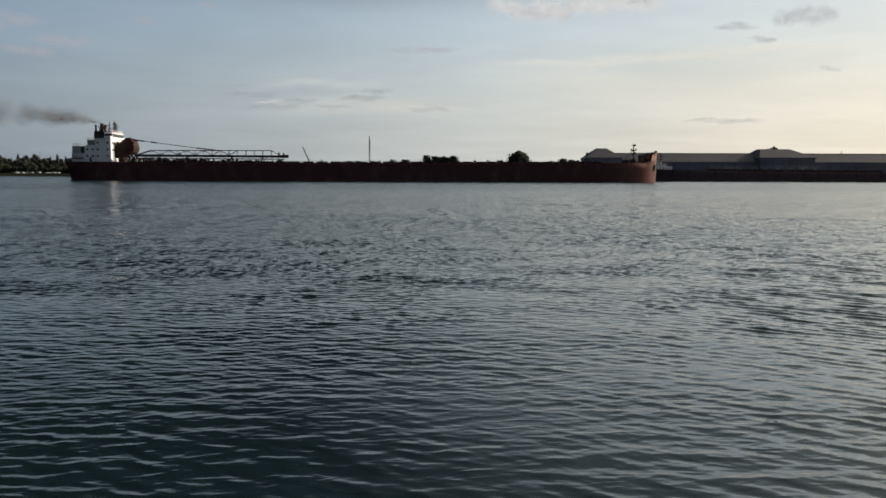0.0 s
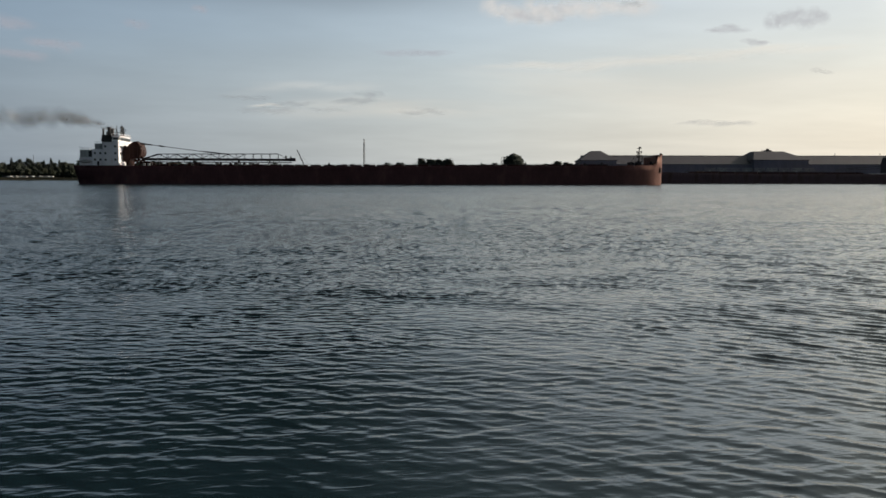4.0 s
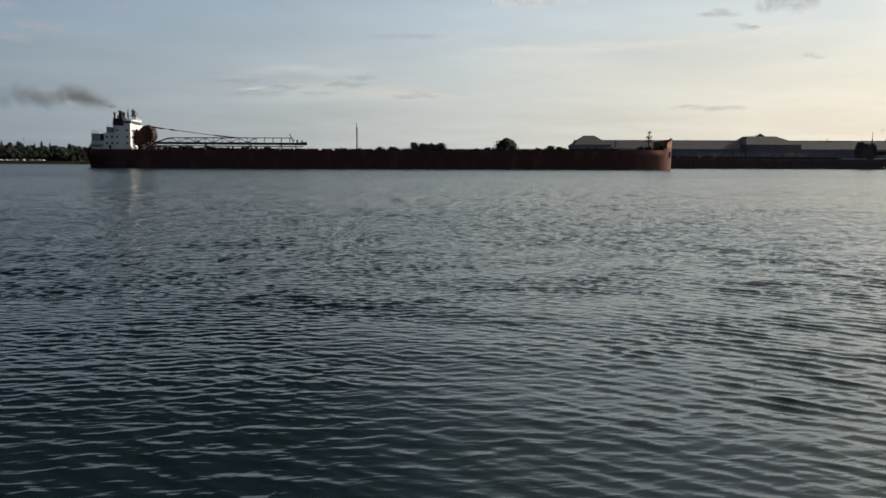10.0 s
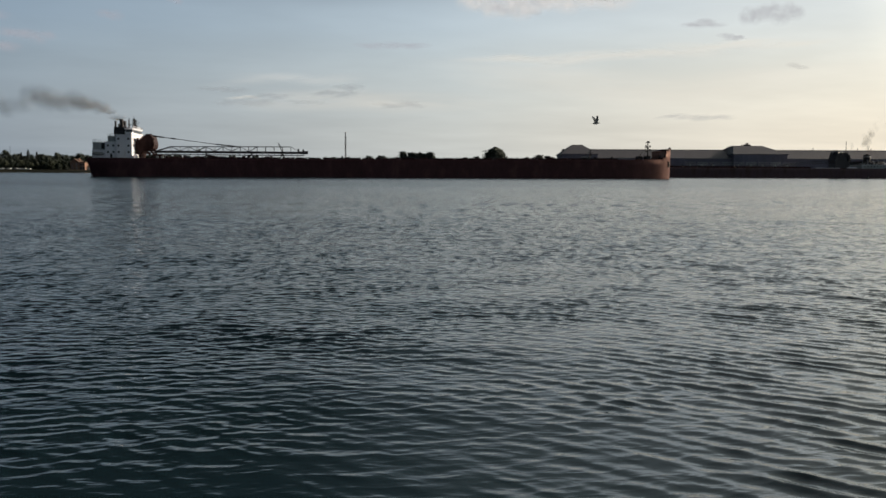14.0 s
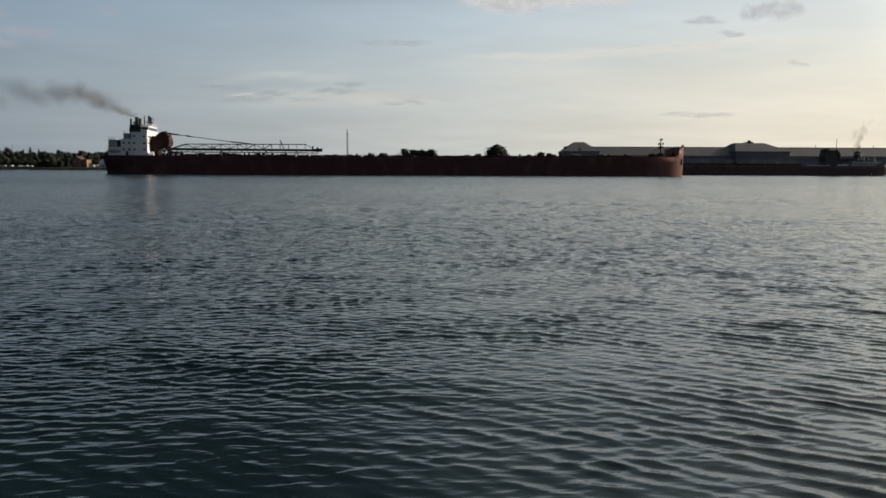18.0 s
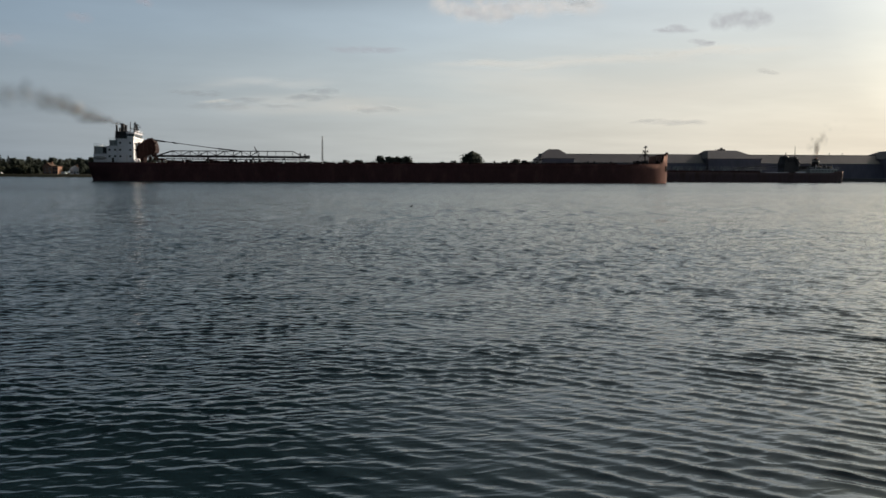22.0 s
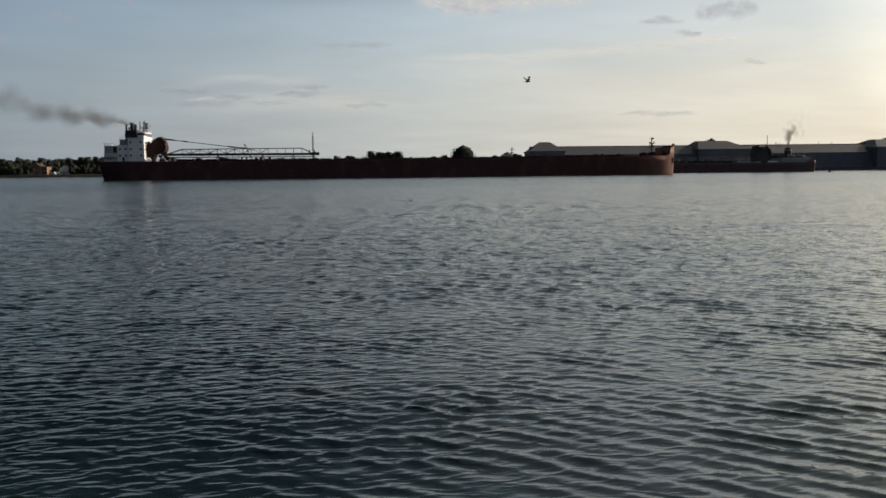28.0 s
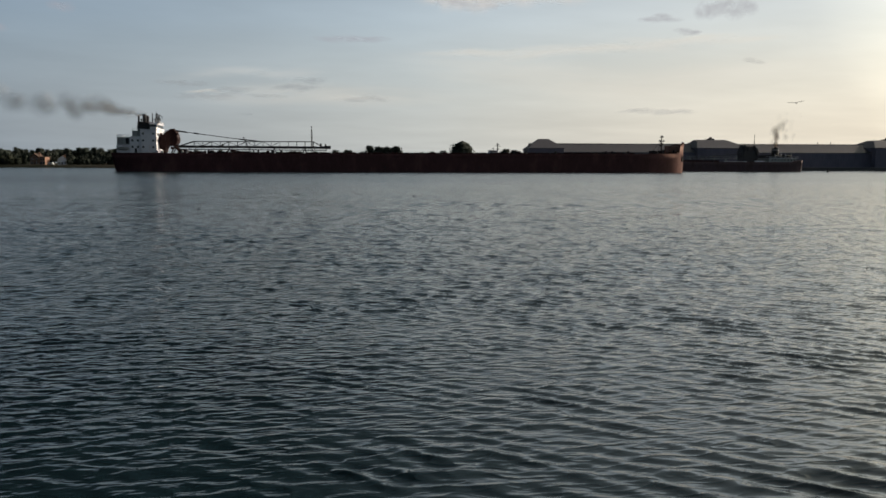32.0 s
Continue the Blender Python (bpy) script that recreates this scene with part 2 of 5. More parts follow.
def water_material():
    m = bpy.data.materials.new("river_water")
    m.use_nodes = True
    n, l = m.node_tree.nodes, m.node_tree.links
    b = n["Principled BSDF"]
    b.inputs["Base Color"].default_value = (0.0085, 0.0205, 0.0295, 1)
    b.inputs["Roughness"].default_value = 0.08
    b.inputs["IOR"].default_value = 1.333
    tc = n.new("ShaderNodeTexCoord")
    mp = n.new("ShaderNodeMapping")
    mp.inputs["Rotation"].default_value = (0, 0, radians(18))
    mp.inputs["Scale"].default_value = (0.4, 1.0, 1.0)
    l.new(tc.outputs["Object"], mp.inputs[0])
    wide = n.new("ShaderNodeMapping")
    wide.inputs["Rotation"].default_value = (0, 0, radians(12))
    wide.inputs["Scale"].default_value = (0.85, 1.0, 1.0)
    l.new(tc.outputs["Object"], wide.inputs[0])
    last = None
    sep = n.new("ShaderNodeSeparateXYZ")
    l.new(tc.outputs["Object"], sep.inputs[0])
    ruffle = n.new("ShaderNodeMapRange")        # the wind ruffles the open river more than the lee of the bank
    ruffle.inputs["From Min"].default_value, ruffle.inputs["From Max"].default_value = 13, 48
    ruffle.inputs["To Min"].default_value, ruffle.inputs["To Max"].default_value = 0.12, 0.74
    l.new(sep.outputs["Y"], ruffle.inputs[0])
    lull = n.new("ShaderNodeMapRange")          # smoother again under the far bank
    lull.inputs["From Min"].default_value, lull.inputs["From Max"].default_value = 110, 240
    lull.inputs["To Min"].default_value, lull.inputs["To Max"].default_value = 1.0, 0.35
    l.new(sep.outputs["Y"], lull.inputs[0])
    relief = n.new("ShaderNodeMath")
    relief.operation = "MULTIPLY"
    l.new(ruffle.outputs[0], relief.inputs[0])
    l.new(lull.outputs[0], relief.inputs[1])
    rough = n.new("ShaderNodeMapRange")     # far off, the wavelets are finer than the sheet's relief
    rough.inputs["From Min"].default_value, rough.inputs["From Max"].default_value = 90, 220
    rough.inputs["To Min"].default_value, rough.inputs["To Max"].default_value = 0.08, 0.23
    l.new(sep.outputs["Y"], rough.inputs[0])
    l.new(rough.outputs[0], b.inputs["Roughness"])
    for s, d, h, crested in ((1.1, 3, 0.04, False), (3.6, 2, 0.02, False), (2.1, 1, 0.03, True), (4.3, 1, 0.012, True)):
        t = n.new("ShaderNodeTexNoise")
        t.inputs["Scale"].default_value, t.inputs["Detail"].default_value, t.inputs["Roughness"].default_value = s, d, 0.55
        l.new((mp if crested else wide).outputs[0], t.inputs["Vector"])
        bp = n.new("ShaderNodeBump")
        bp.inputs["Distance"].default_value = h
        if crested:         # thin sharp crests where the noise folds over
            up = n.new("ShaderNodeMath")
            up.operation = "SUBTRACT"
            up.inputs[1].default_value = 0.5
            l.new(t.outputs[0], up.inputs[0])
            fold = n.new("ShaderNodeMath")
            fold.operation = "ABSOLUTE"
            l.new(up.outputs[0], fold.inputs[0])
            crest = n.new("ShaderNodeMapRange")
            crest.interpolation_type = "SMOOTHERSTEP"
            crest.inputs["From Min"].default_value, crest.inputs["From Max"].default_value = 0.16, -0.16
            crest.inputs["To Max"].default_value = 2.0
            l.new(fold.outputs[0], crest.inputs[0])
            l.new(crest.outputs[0], bp.inputs["Height"])
        else:
            l.new(t.outputs[0], bp.inputs["Height"])
        l.new(relief.outputs[0], bp.inputs["Strength"])
        if last:
            l.new(last.outputs[0], bp.inputs["Normal"])
        last = bp
    l.new(last.outputs[0], b.inputs["Normal"])
    return m


def vapour(name, colour, density, glow=0.0, reach=None, noise=(0.2, 0.7), opens=None):
    """Thin smoke or cloud: mostly see-through, thinning towards the rim of its piece, broken by noise."""
    m = bpy.data.materials.new(name)
    m.use_nodes = True
    n, l = m.node_tree.nodes, m.node_tree.links
    n.remove(n["Principled BSDF"])
    tc = n.new("ShaderNodeTexCoord")
    ln = n.new("ShaderNodeVectorMath")
    ln.operation = "LENGTH"
    l.new(tc.outputs["Object"], ln.inputs[0])
    fall = n.new("ShaderNodeMapRange")
    fall.interpolation_type = "SMOOTHSTEP"
    fall.inputs["From Min"].default_value, fall.inputs["From Max"].default_value = 1.0, 0.1
    l.new(ln.outputs["Value"], fall.inputs[0])
    oi = n.new("ShaderNodeObjectInfo")
    off = n.new("ShaderNodeVectorMath")
    off.operation = "MULTIPLY_ADD"
    cmb = n.new("ShaderNodeCombineXYZ")
    for k in range(3):
        l.new(oi.outputs["Random"], cmb.inputs[k])
    off.inputs[1].default_value = (37, 37, 37)
    l.new(cmb.outputs[0], off.inputs[0])
    l.new(tc.outputs["Object"], off.inputs[2])
    t = n.new("ShaderNodeTexNoise")
    t.inputs["Scale"].default_value, t.inputs["Detail"].default_value = 1.6, 4
    l.new(off.outputs[0], t.inputs["Vector"])
    nr = n.new("ShaderNodeMapRange")
    nr.inputs["From Min"].default_value, nr.inputs["From Max"].default_value = noise
    l.new(t.outputs[0], nr.inputs[0])
    mul = n.new("ShaderNodeMath")
    mul.operation = "MULTIPLY"
    l.new(fall.outputs[0], mul.inputs[0])
    l.new(nr.outputs[0], mul.inputs[1])
    mul2 = n.new("ShaderNodeMath")
    mul2.operation = "MULTIPLY"
    mul2.inputs[1].default_value = density
    l.new(mul.outputs[0], mul2.inputs[0])
    thick = mul2.outputs[0]
    if reach:       # thins out on its way from the funnel
        way = n.new("ShaderNodeTexCoord")
        way.name = "from_funnel"
        far_off = n.new("ShaderNodeVectorMath")
        far_off.operation = "LENGTH"
        l.new(way.outputs["Object"], far_off.inputs[0])
        thin = n.new("ShaderNodeMapRange")
        thin.inputs["From Min"].default_value, thin.inputs["From Max"].default_value = reach
        thin.inputs["To Min"].default_value, thin.inputs["To Max"].default_value = 1.0, 0.0
        l.new(far_off.outputs["Value"], thin.inputs[0])
        bend = n.new("ShaderNodeMath")
        bend.operation = "POWER"
        bend.inputs[1].default_value = 1.7
        l.new(thin.outputs[0], bend.inputs[0])
        mul3 = n.new("ShaderNodeMath")
        mul3.operation = "MULTIPLY"
        l.new(thick, mul3.inputs[0])
        l.new(bend.outputs[0], mul3.inputs[1])
        thick = mul3.outputs[0]
        if opens:       # spreads out only some way off
            wide = n.new("ShaderNodeMapRange")
            wide.interpolation_type = "SMOOTHSTEP"
            wide.inputs["From Min"].default_value, wide.inputs["From Max"].default_value = opens
            l.new(far_off.outputs["Value"], wide.inputs[0])
            mul4 = n.new("ShaderNodeMath")
            mul4.operation = "MULTIPLY"
            l.new(thick, mul4.inputs[0])
            l.new(wide.outputs[0], mul4.inputs[1])
            thick = mul4.outputs[0]
    tr = n.new("ShaderNodeBsdfTransparent")
    if glow:
        body = n.new("ShaderNodeEmission")
        body.inputs["Color"].default_value = (*colour, 1)
        body.inputs["Strength"].default_value = glow
    else:
        body = n.new("ShaderNodeBsdfDiffuse")
        body.inputs["Color"].default_value = (*colour, 1)
    mix = n.new("ShaderNodeMixShader")
    l.new(thick, mix.inputs[0])
    l.new(tr.outputs[0], mix.inputs[1])
    l.new(body.outputs[0], mix.inputs[2])
    l.new(mix.outputs[0], n["Material Output"].inputs[0])
    return m


WATER = water_material()
SMOKE_A = vapour("brown_smoke", (0.60, 0.49, 0.37), 0.64, reach=(1, 70), noise=(-0.7, 0.9))
SMOKE_WIDE = vapour("thin_brown_smoke", (0.62, 0.55, 0.46), 0.6, reach=(6, 140), noise=(-0.35, 0.85), opens=(1, 22))
SMOKE_B = vapour("pale_brown_smoke", (0.36, 0.25, 0.17), 1.0, reach=(0, 30), noise=(0.05, 0.75))
SMOKE_THIN = vapour("faint_brown_smoke", (0.40, 0.31, 0.22), 0.36, reach=(0, 34), noise=(-0.2, 0.8))
CLOUD_GREY = vapour("grey_cloud", (0.45, 0.45, 0.475), 0.75, 1.0)
CLOUD_SOFT = vapour("soft_grey_cloud", (0.53, 0.52, 0.49), 0.7, 1.0, noise=(0.1, 0.8))
CLOUD_VEIL = vapour("cream_veil", (0.88, 0.81, 0.7), 0.3, 1.0)
CLOUD_FAINT = vapour("faint_veil", (0.74, 0.73, 0.69), 0.22, 1.0)
CLOUD_WARM = vapour("sunlit_cloud", (0.69, 0.67, 0.645), 0.85, 1.0)
CLOUD_LILAC = vapour("lilac_cloud", (0.40, 0.395, 0.44), 0.6, 1.0, noise=(0.15, 0.8))
CLOUD_DIM = vapour("dim_blue_grey_cloud", (0.345, 0.375, 0.395), 0.62, 1.0, noise=(0.2, 0.8))
CLOUD_EDGE = vapour("cream_cloud_edge", (0.86, 0.79, 0.68), 0.34, 1.0, noise=(0.1, 0.8))


# ---- mesh tools ----
def bx(bm, x0, x1, y0, y1, z0, z1):
    v = [bm.verts.new((x, y, z)) for z in (z0, z1) for x, y in ((x0, y0), (x1, y0), (x1, y1), (x0, y1))]
    for f in ((3, 2, 1, 0), (4, 5, 6, 7), (0, 1, 5, 4), (1, 2, 6, 5), (2, 3, 7, 6), (3, 0, 4, 7)):
        bm.faces.new([v[i] for i in f])


def tube(bm, p, q, r, r2=None, n=6):
    p, q = Vector(p), Vector(q)
    r2 = r if r2 is None else r2
    w = (q - p).normalized()
    u = w.orthogonal().normalized()
    s = w.cross(u)
    rings = []
    for c, rad in ((p, r), (q, r2)):
        rings.append([bm.verts.new(c + (u * math.cos(a) + s * math.sin(a)) * rad) for a in [2 * math.pi * k / n for k in range(n)]])
    for k in range(n):
        bm.faces.new((rings[0][k], rings[0][(k + 1) % n], rings[1][(k + 1) % n], rings[1][k]))
    bm.faces.new(rings[0][::-1])
    bm.faces.new(rings[1])


def slab(bm, profile, y0, y1):
    """A profile of (x, z) pulled out from y0 to y1."""
    a = [bm.verts.new((x, y0, z)) for x, z in profile]
    b = [bm.verts.new((x, y1, z)) for x, z in profile]
    n = len(profile)
    bm.faces.new(a)
    bm.faces.new(b[::-1])
    for k in range(n):
        bm.faces.new((a[k], b[k], b[(k + 1) % n], a[(k + 1) % n]))


def finish(bm, bevel=0.0):
    bmesh.ops.recalc_face_normals(bm, faces=bm.faces)
    if bevel:
        bmesh.ops.bevel(bm, geom=bm.edges[:], offset=bevel, segments=1, affect="EDGES")
    return bm


def part(name, bm, material, parent, label="", bevel=0.0):
    finish(bm, bevel)
    me = bpy.data.meshes.new(name)
    bm.to_mesh(me)
    bm.free()
    me.materials.append(material)
    ob = new(name, me)
    ob.parent = parent
    if label:
        ob["label"] = label
    return ob


def piece(name, me, parent, m=None, label=""):
    ob = new(name, me)
    ob.parent = parent
    if m is not None:
        ob.matrix_basis = m
    if label:
        ob["label"] = label
    return ob


def make(fn):
    bm = bmesh.new()
    fn(bm)
    return bm


def box_part(name, material, parent, *d, label="", bevel=0.0):
    bm = bmesh.new()
    bx(bm, *d)
    return part(name, bm, material, parent, label, bevel)


def thing(name, m, label, category, group="", kind=""):
    ob = new(name)
    ob.empty_display_size = 0.5
    ob.matrix_basis = m
    return tagged(ob, label, category, group, kind)


def mesh_of(bm, name, material):
    finish(bm)
    me = bpy.data.meshes.new(name)
    bm.to_mesh(me)
    bm.free()
    me.materials.append(material)
    return me


# ---- river ----
RIPPLE, CHOP, WAVE, LONG, SLANT = 0.047, 0.07, 0.1, 0.078, 0.115      # root mean square slopes
SHARP = 1.5     # how far crests are drawn together
DRIFT = Vector((-0.34, -0.76, 0))     # how the wave field travels, metres a second


def river():
    """One sheet to the horizon, with sharp-crested wind waves raised in its nearer part."""
    rng = np.random.default_rng(7)
    ahead = -16 * DRIFT.y           # how much nearer each place comes than at mid-time
    ys = [-4800, -1200, -300, -80, -30, -15]
    y = -9.0
    while y < 480:
        ys.append(y)
        near = max(9.0, y - ahead)
        y += near * (0.0048 if near < 60 else 0.0066)
    while y < 4900:
        ys.append(y)
        y *= 1.06
    ys = np.array(ys + [4900.0])
    s = np.linspace(-1, 1, 900)
    outer = np.array([1.15, 1.5, 2.4, 5.0, 12.0, 30.0])
    s = np.concatenate([-outer[::-1], s, outer])
    out = np.clip(ys, 6.0, 1600)
    w = 0.60 * out + 7.8
    X = np.clip((0.21 * out - 2.7)[:, None] + s[None, :] * w[:, None], -4900, 4900).astype(np.float32)
    X[:, 0], X[:, -1] = -4900, 4900
    Y = np.repeat(ys[:, None], len(s), 1).astype(np.float32)
    Z, DX, DY = np.zeros_like(X), np.zeros_like(X), np.zeros_like(X)
    dy = np.gradient(ys)[:, None]
    dx = (w / 450)[:, None]
    open_side = np.clip((X - 0.10 * Y) / 11 + 0.12, 0, 1)
    off_shore = np.clip((Y - 20) / 36, 0.28, 1)
    far_out = np.clip((Y - 35) / 60, 0.06, 1)
    far_out *= 0.74 + 0.42 * np.clip((X - 0.05 * Y) / (0.4 * np.maximum(Y, 0) + 5) + 0.5, 0, 1)
    slant_in = open_side * np.clip((120 - Y) / 60, 0, 1)
    less = (1 - 0.25 * slant_in) * (0.6 + 0.4 * np.clip((Y - 10) / 14, 0, 1) + 0.6 * np.clip((Y - 14) / 26, 0, 1))
    warp_x = [np.sin(0.21 * X + 1.7 * np.sin(0.06 * Y + c) + 2 * c) for c in range(4)]
    warp_y = [np.sin(0.24 * Y + 1.5 * np.sin(0.08 * X + c) + 3 * c) for c in range(4)]
    # wavelength from, to; count; heading and its spread; share of the slope
    for l0, l1, count, head, spread, slope, where in (
            (0.15, 0.27, 44, -104, 32, RIPPLE, less), (0.27, 0.55, 46, -101, 28, CHOP, less), (0.55, 1.2, 34, -103, 34, WAVE, off_shore),
            (1.1, 3.4, 44, -102, 38, LONG, far_out), (4.0, 9.0, 6, -100, 25, 0.006, None), (0.34, 0.66, 20, -133, 9, SLANT, slant_in)):
        for i in range(count):
            lam = l0 * (l1 / l0) ** ((i + rng.random()) / count)
            a = radians(rng.normal(head, spread))
            k, ca, sa = 2 * math.pi / lam, math.cos(a), math.sin(a)
            points = np.minimum(lam / max(abs(sa), 0.05) / dy, lam / max(abs(ca), 0.05) / dx)
            fade = np.clip((points - 2.4) / 2.0, 0, 1).astype(np.float32)
            last = int(np.nonzero(fade[:, 0] > 0)[0].max(initial=0)) + 1
            c = slice(0, last)
            amp = slope * math.sqrt(2 / count) / k
            ph = k * (X[c] * ca + Y[c] * sa) + rng.uniform(0, 6.28) + 0.9 * warp_x[i % 4][c] + 0.9 * warp_y[(i // 4) % 4][c]
            f = amp * fade[c] if where is None else amp * fade[c] * where[c]
            Z[c] += f * np.sin(ph)
            f = f * np.cos(ph)
            DX[c] += ca * f
            DY[c] += sa * f
    gust = 1 + 0.16 * np.sin(X * 0.13 + 1.3 * np.sin(Y * 0.09)) * np.sin(Y * 0.17 + X * 0.06)
    close = np.clip((60 - Y) / 40, 0, 1)
    gust += 0.42 * close * np.sin(X * 0.41 - Y * 0.22 + 1.4 * np.sin(Y * 0.33)) * np.sin(Y * 0.71 + 0.9 * np.sin(X * 0.37) + 1)
    gust += 0.2 * close * np.sin(X * 0.93 + Y * 0.31 + 1.2 * np.sin(Y * 0.83)) * np.sin(Y * 1.31 - X * 0.4 + 1.1 * np.sin(X * 0.71))
    gust *= np.clip((ys + 14) / 4, 0, 1)[:, None]
    calm = np.clip((ys - 100) / 110, 0, 1)
    gust *= (1 - 0.6 * calm * calm * (3 - 2 * calm))[:, None]
    gust *= np.clip((700 - ys) / 220, 0, 1)[:, None]
    Z *= gust
    X += SHARP * DX * gust
    Y += SHARP * DY * gust
    nr, nc = X.shape
    me = bpy.data.meshes.new("water")
    me.vertices.add(nr * nc)
    me.vertices.foreach_set("co", np.stack([X, Y, Z], -1).astype(np.float32).ravel())
    i = (np.arange(nr - 1)[:, None] * nc + np.arange(nc - 1)[None, :]).ravel()
    quads = np.stack([i, i + 1, i + nc + 1, i + nc], -1).astype(np.int32)
    me.loops.add(quads.size)
    me.loops.foreach_set("vertex_index", quads.ravel())
    me.polygons.add(len(quads))
    me.polygons.foreach_set("loop_start", np.arange(0, quads.size, 4, dtype=np.int32))
    me.polygons.foreach_set("use_smooth", np.ones(len(quads), dtype=bool))
    me.update(calc_edges=True)
    me.validate()
    me.materials.append(WATER)
    ob = new("water", me)
    tagged(ob, "wide dark teal river rippled by small wind waves", "water", kind="structure")
    return ob


WATER_SHEET = river()

# ---- far bank: s runs along it, r away from the camera ----
BANK = 12.0
BT = Vector((math.cos(radians(BANK)), -math.sin(radians(BANK)), 0))
BN = Vector((math.sin(radians(BANK)), math.cos(radians(BANK)), 0))
SHORE = 745.0
LAND = 2.4


def on_bank(s, r, z=LAND, turn=0.0):
    p = BT * s + BN * r
    return pose(p.x, p.y, z, 0, 0, -BANK + turn)


def at_az(az, r):
    """The place along the bank that lies at that azimuth."""
    return r * math.tan(radians(az - BANK))


def land():
    bm = bmesh.new()
    rr = random.Random(3)
    ss = [-4300, -2500, -1500] + [-1000 + 25 * k for k in range(81)] + [1500, 2500, 4300]
    prof = ((-6, -1.5), (2, 0.5), (6, LAND - 0.4), (14, LAND), (60, LAND), (400, LAND + 0.5), (1900, LAND + 2))
    grid = []
    for s in ss:
        wob = 3.0 * math.sin(s * 0.013) + rr.uniform(-1.2, 1.2) if s < 60 else 0
        row = []
        for d, z in prof:
            p = BT * s + BN * (SHORE + d + wob * (1 if d < 30 else 0))
            row.append(bm.verts.new((p.x, p.y, z + (rr.uniform(-0.2, 0.2) if d > 1 and d < 100 else 0))))
        grid.append(row)
    for a, b in zip(grid, grid[1:]):
        for k in range(len(prof) - 1):
            bm.faces.new((a[k], b[k], b[k + 1], a[k + 1]))
    finish(bm)
    me = bpy.data.meshes.new("ground")
    bm.to_mesh(me)
    bm.free()
    me.materials.append(EARTH)
    tagged(new("ground", me), "low grassy far bank reaching to the horizon", "ground", kind="structure")


land()


def quay():
    m = on_bank(0, SHORE - 8, 0)
    ob = thing("quay_wall", m, "long dark stone quay wall before the sheds", "quay", kind="structure")
    for k in range(24):
        box_part("panel", QUAY, ob, 40 + k * 22, 61.9 + k * 22, 0, 14 + 0.15 * (k % 3), -2, 2.9 + 0.05 * (k % 2))
    box_part("cap", GREY, ob, 40, 568, -0.3, 1.2, 2.95, 3.25)


quay()


# ---- bulk sheds ----
def long_shed(s0, s1):
    """Ridged storage hall; local x along the bank, y away."""
    ob = thing("storage_shed", on_bank(0, 770), "long dark blue sheet-metal storage shed with grey ridged roof", "shed")
    d, eave, ridge = 52, 16.0 - LAND, 24.0 - LAND
    n = int((s1 - s0) / 12)
    st = (s1 - s0) / n
    wall = mesh_of(make(lambda b: bx(b, 0.03, st - 0.03, 0, 0.5, -0.5, eave)), "wall_panel", SHEDWALL)
    def rp(b):
        prof = ((-0.8, eave - 0.2), (-0.8, eave + 0.12), (d / 2, ridge + 0.12), (d / 2, ridge - 0.2))
        a = [b.verts.new((0.01, y, z)) for y, z in prof]
        c = [b.verts.new((st - 0.01, y, z)) for y, z in prof]
        b.faces.new(a)
        b.faces.new(c[::-1])
        for k in range(4):
            b.faces.new((a[k], c[k], c[(k + 1) % 4], a[(k + 1) % 4]))
    roof = mesh_of(make(rp), "roof_panel", ROOF)
    for k in range(n):
        piece("wall_panel", wall, ob, pose(s0 + k * st, 0, 0))
        piece("roof_panel", roof, ob, pose(s0 + k * st, 0, 0))
    for sx in (s0 + 0.2, s1 - 0.7):
        bm = bmesh.new()
        v = [(0.5, -0.5), (d, -0.5), (d, eave), (d / 2, ridge - 0.25), (0.5, eave)]
        a = [bm.verts.new((sx, y, z)) for y, z in v]
        c = [bm.verts.new((sx + 0.5, y, z)) for y, z in v]
        bm.faces.new(a)
        bm.faces.new(c[::-1])
        for k in range(5):
            bm.faces.new((a[k], c[k], c[(k + 1) % 5], a[(k + 1) % 5]))
        part("gable_wall", bm, SHEDWALL, ob)
    bm = bmesh.new()
    prof = ((d / 2, ridge + 0.12), (d / 2, ridge - 0.2), (d + 0.8, eave - 0.2), (d + 0.8, eave + 0.12))
    a = [bm.verts.new((s0, y, z)) for y, z in prof]
    c = [bm.verts.new((s1, y, z)) for y, z in prof]
    for k in range(4):
        bm.faces.new((a[k], c[k], c[(k + 1) % 4], a[(k + 1) % 4]))
    part("rear_roof", bm, ROOF, ob)
    box_part("rear_wall", SHEDWALL, ob, s0, s1, d - 0.5, d, -0.5, eave)
    box_part("ridge_cap", ROOF, ob, s0, s1, d / 2 - 0.5, d / 2 + 0.5, ridge + 0.05, ridge + 0.4)
    box_part("gutter", GREY, ob, s0, s1, -1.2, -0.85, eave - 0.3, eave + 0.05)
    for x in (300, 340, 352, 395):
        bm = bmesh.new()
        tube(bm, (x, d / 2, ridge), (x, d / 2, ridge + 2.2), 0.25)
        tube(bm, (x, d / 2, ridge + 1.7), (x, d / 2, ridge + 2.3), 0.5, 0.2)
        part("roof_vent", bm, STEEL, ob)
    return ob


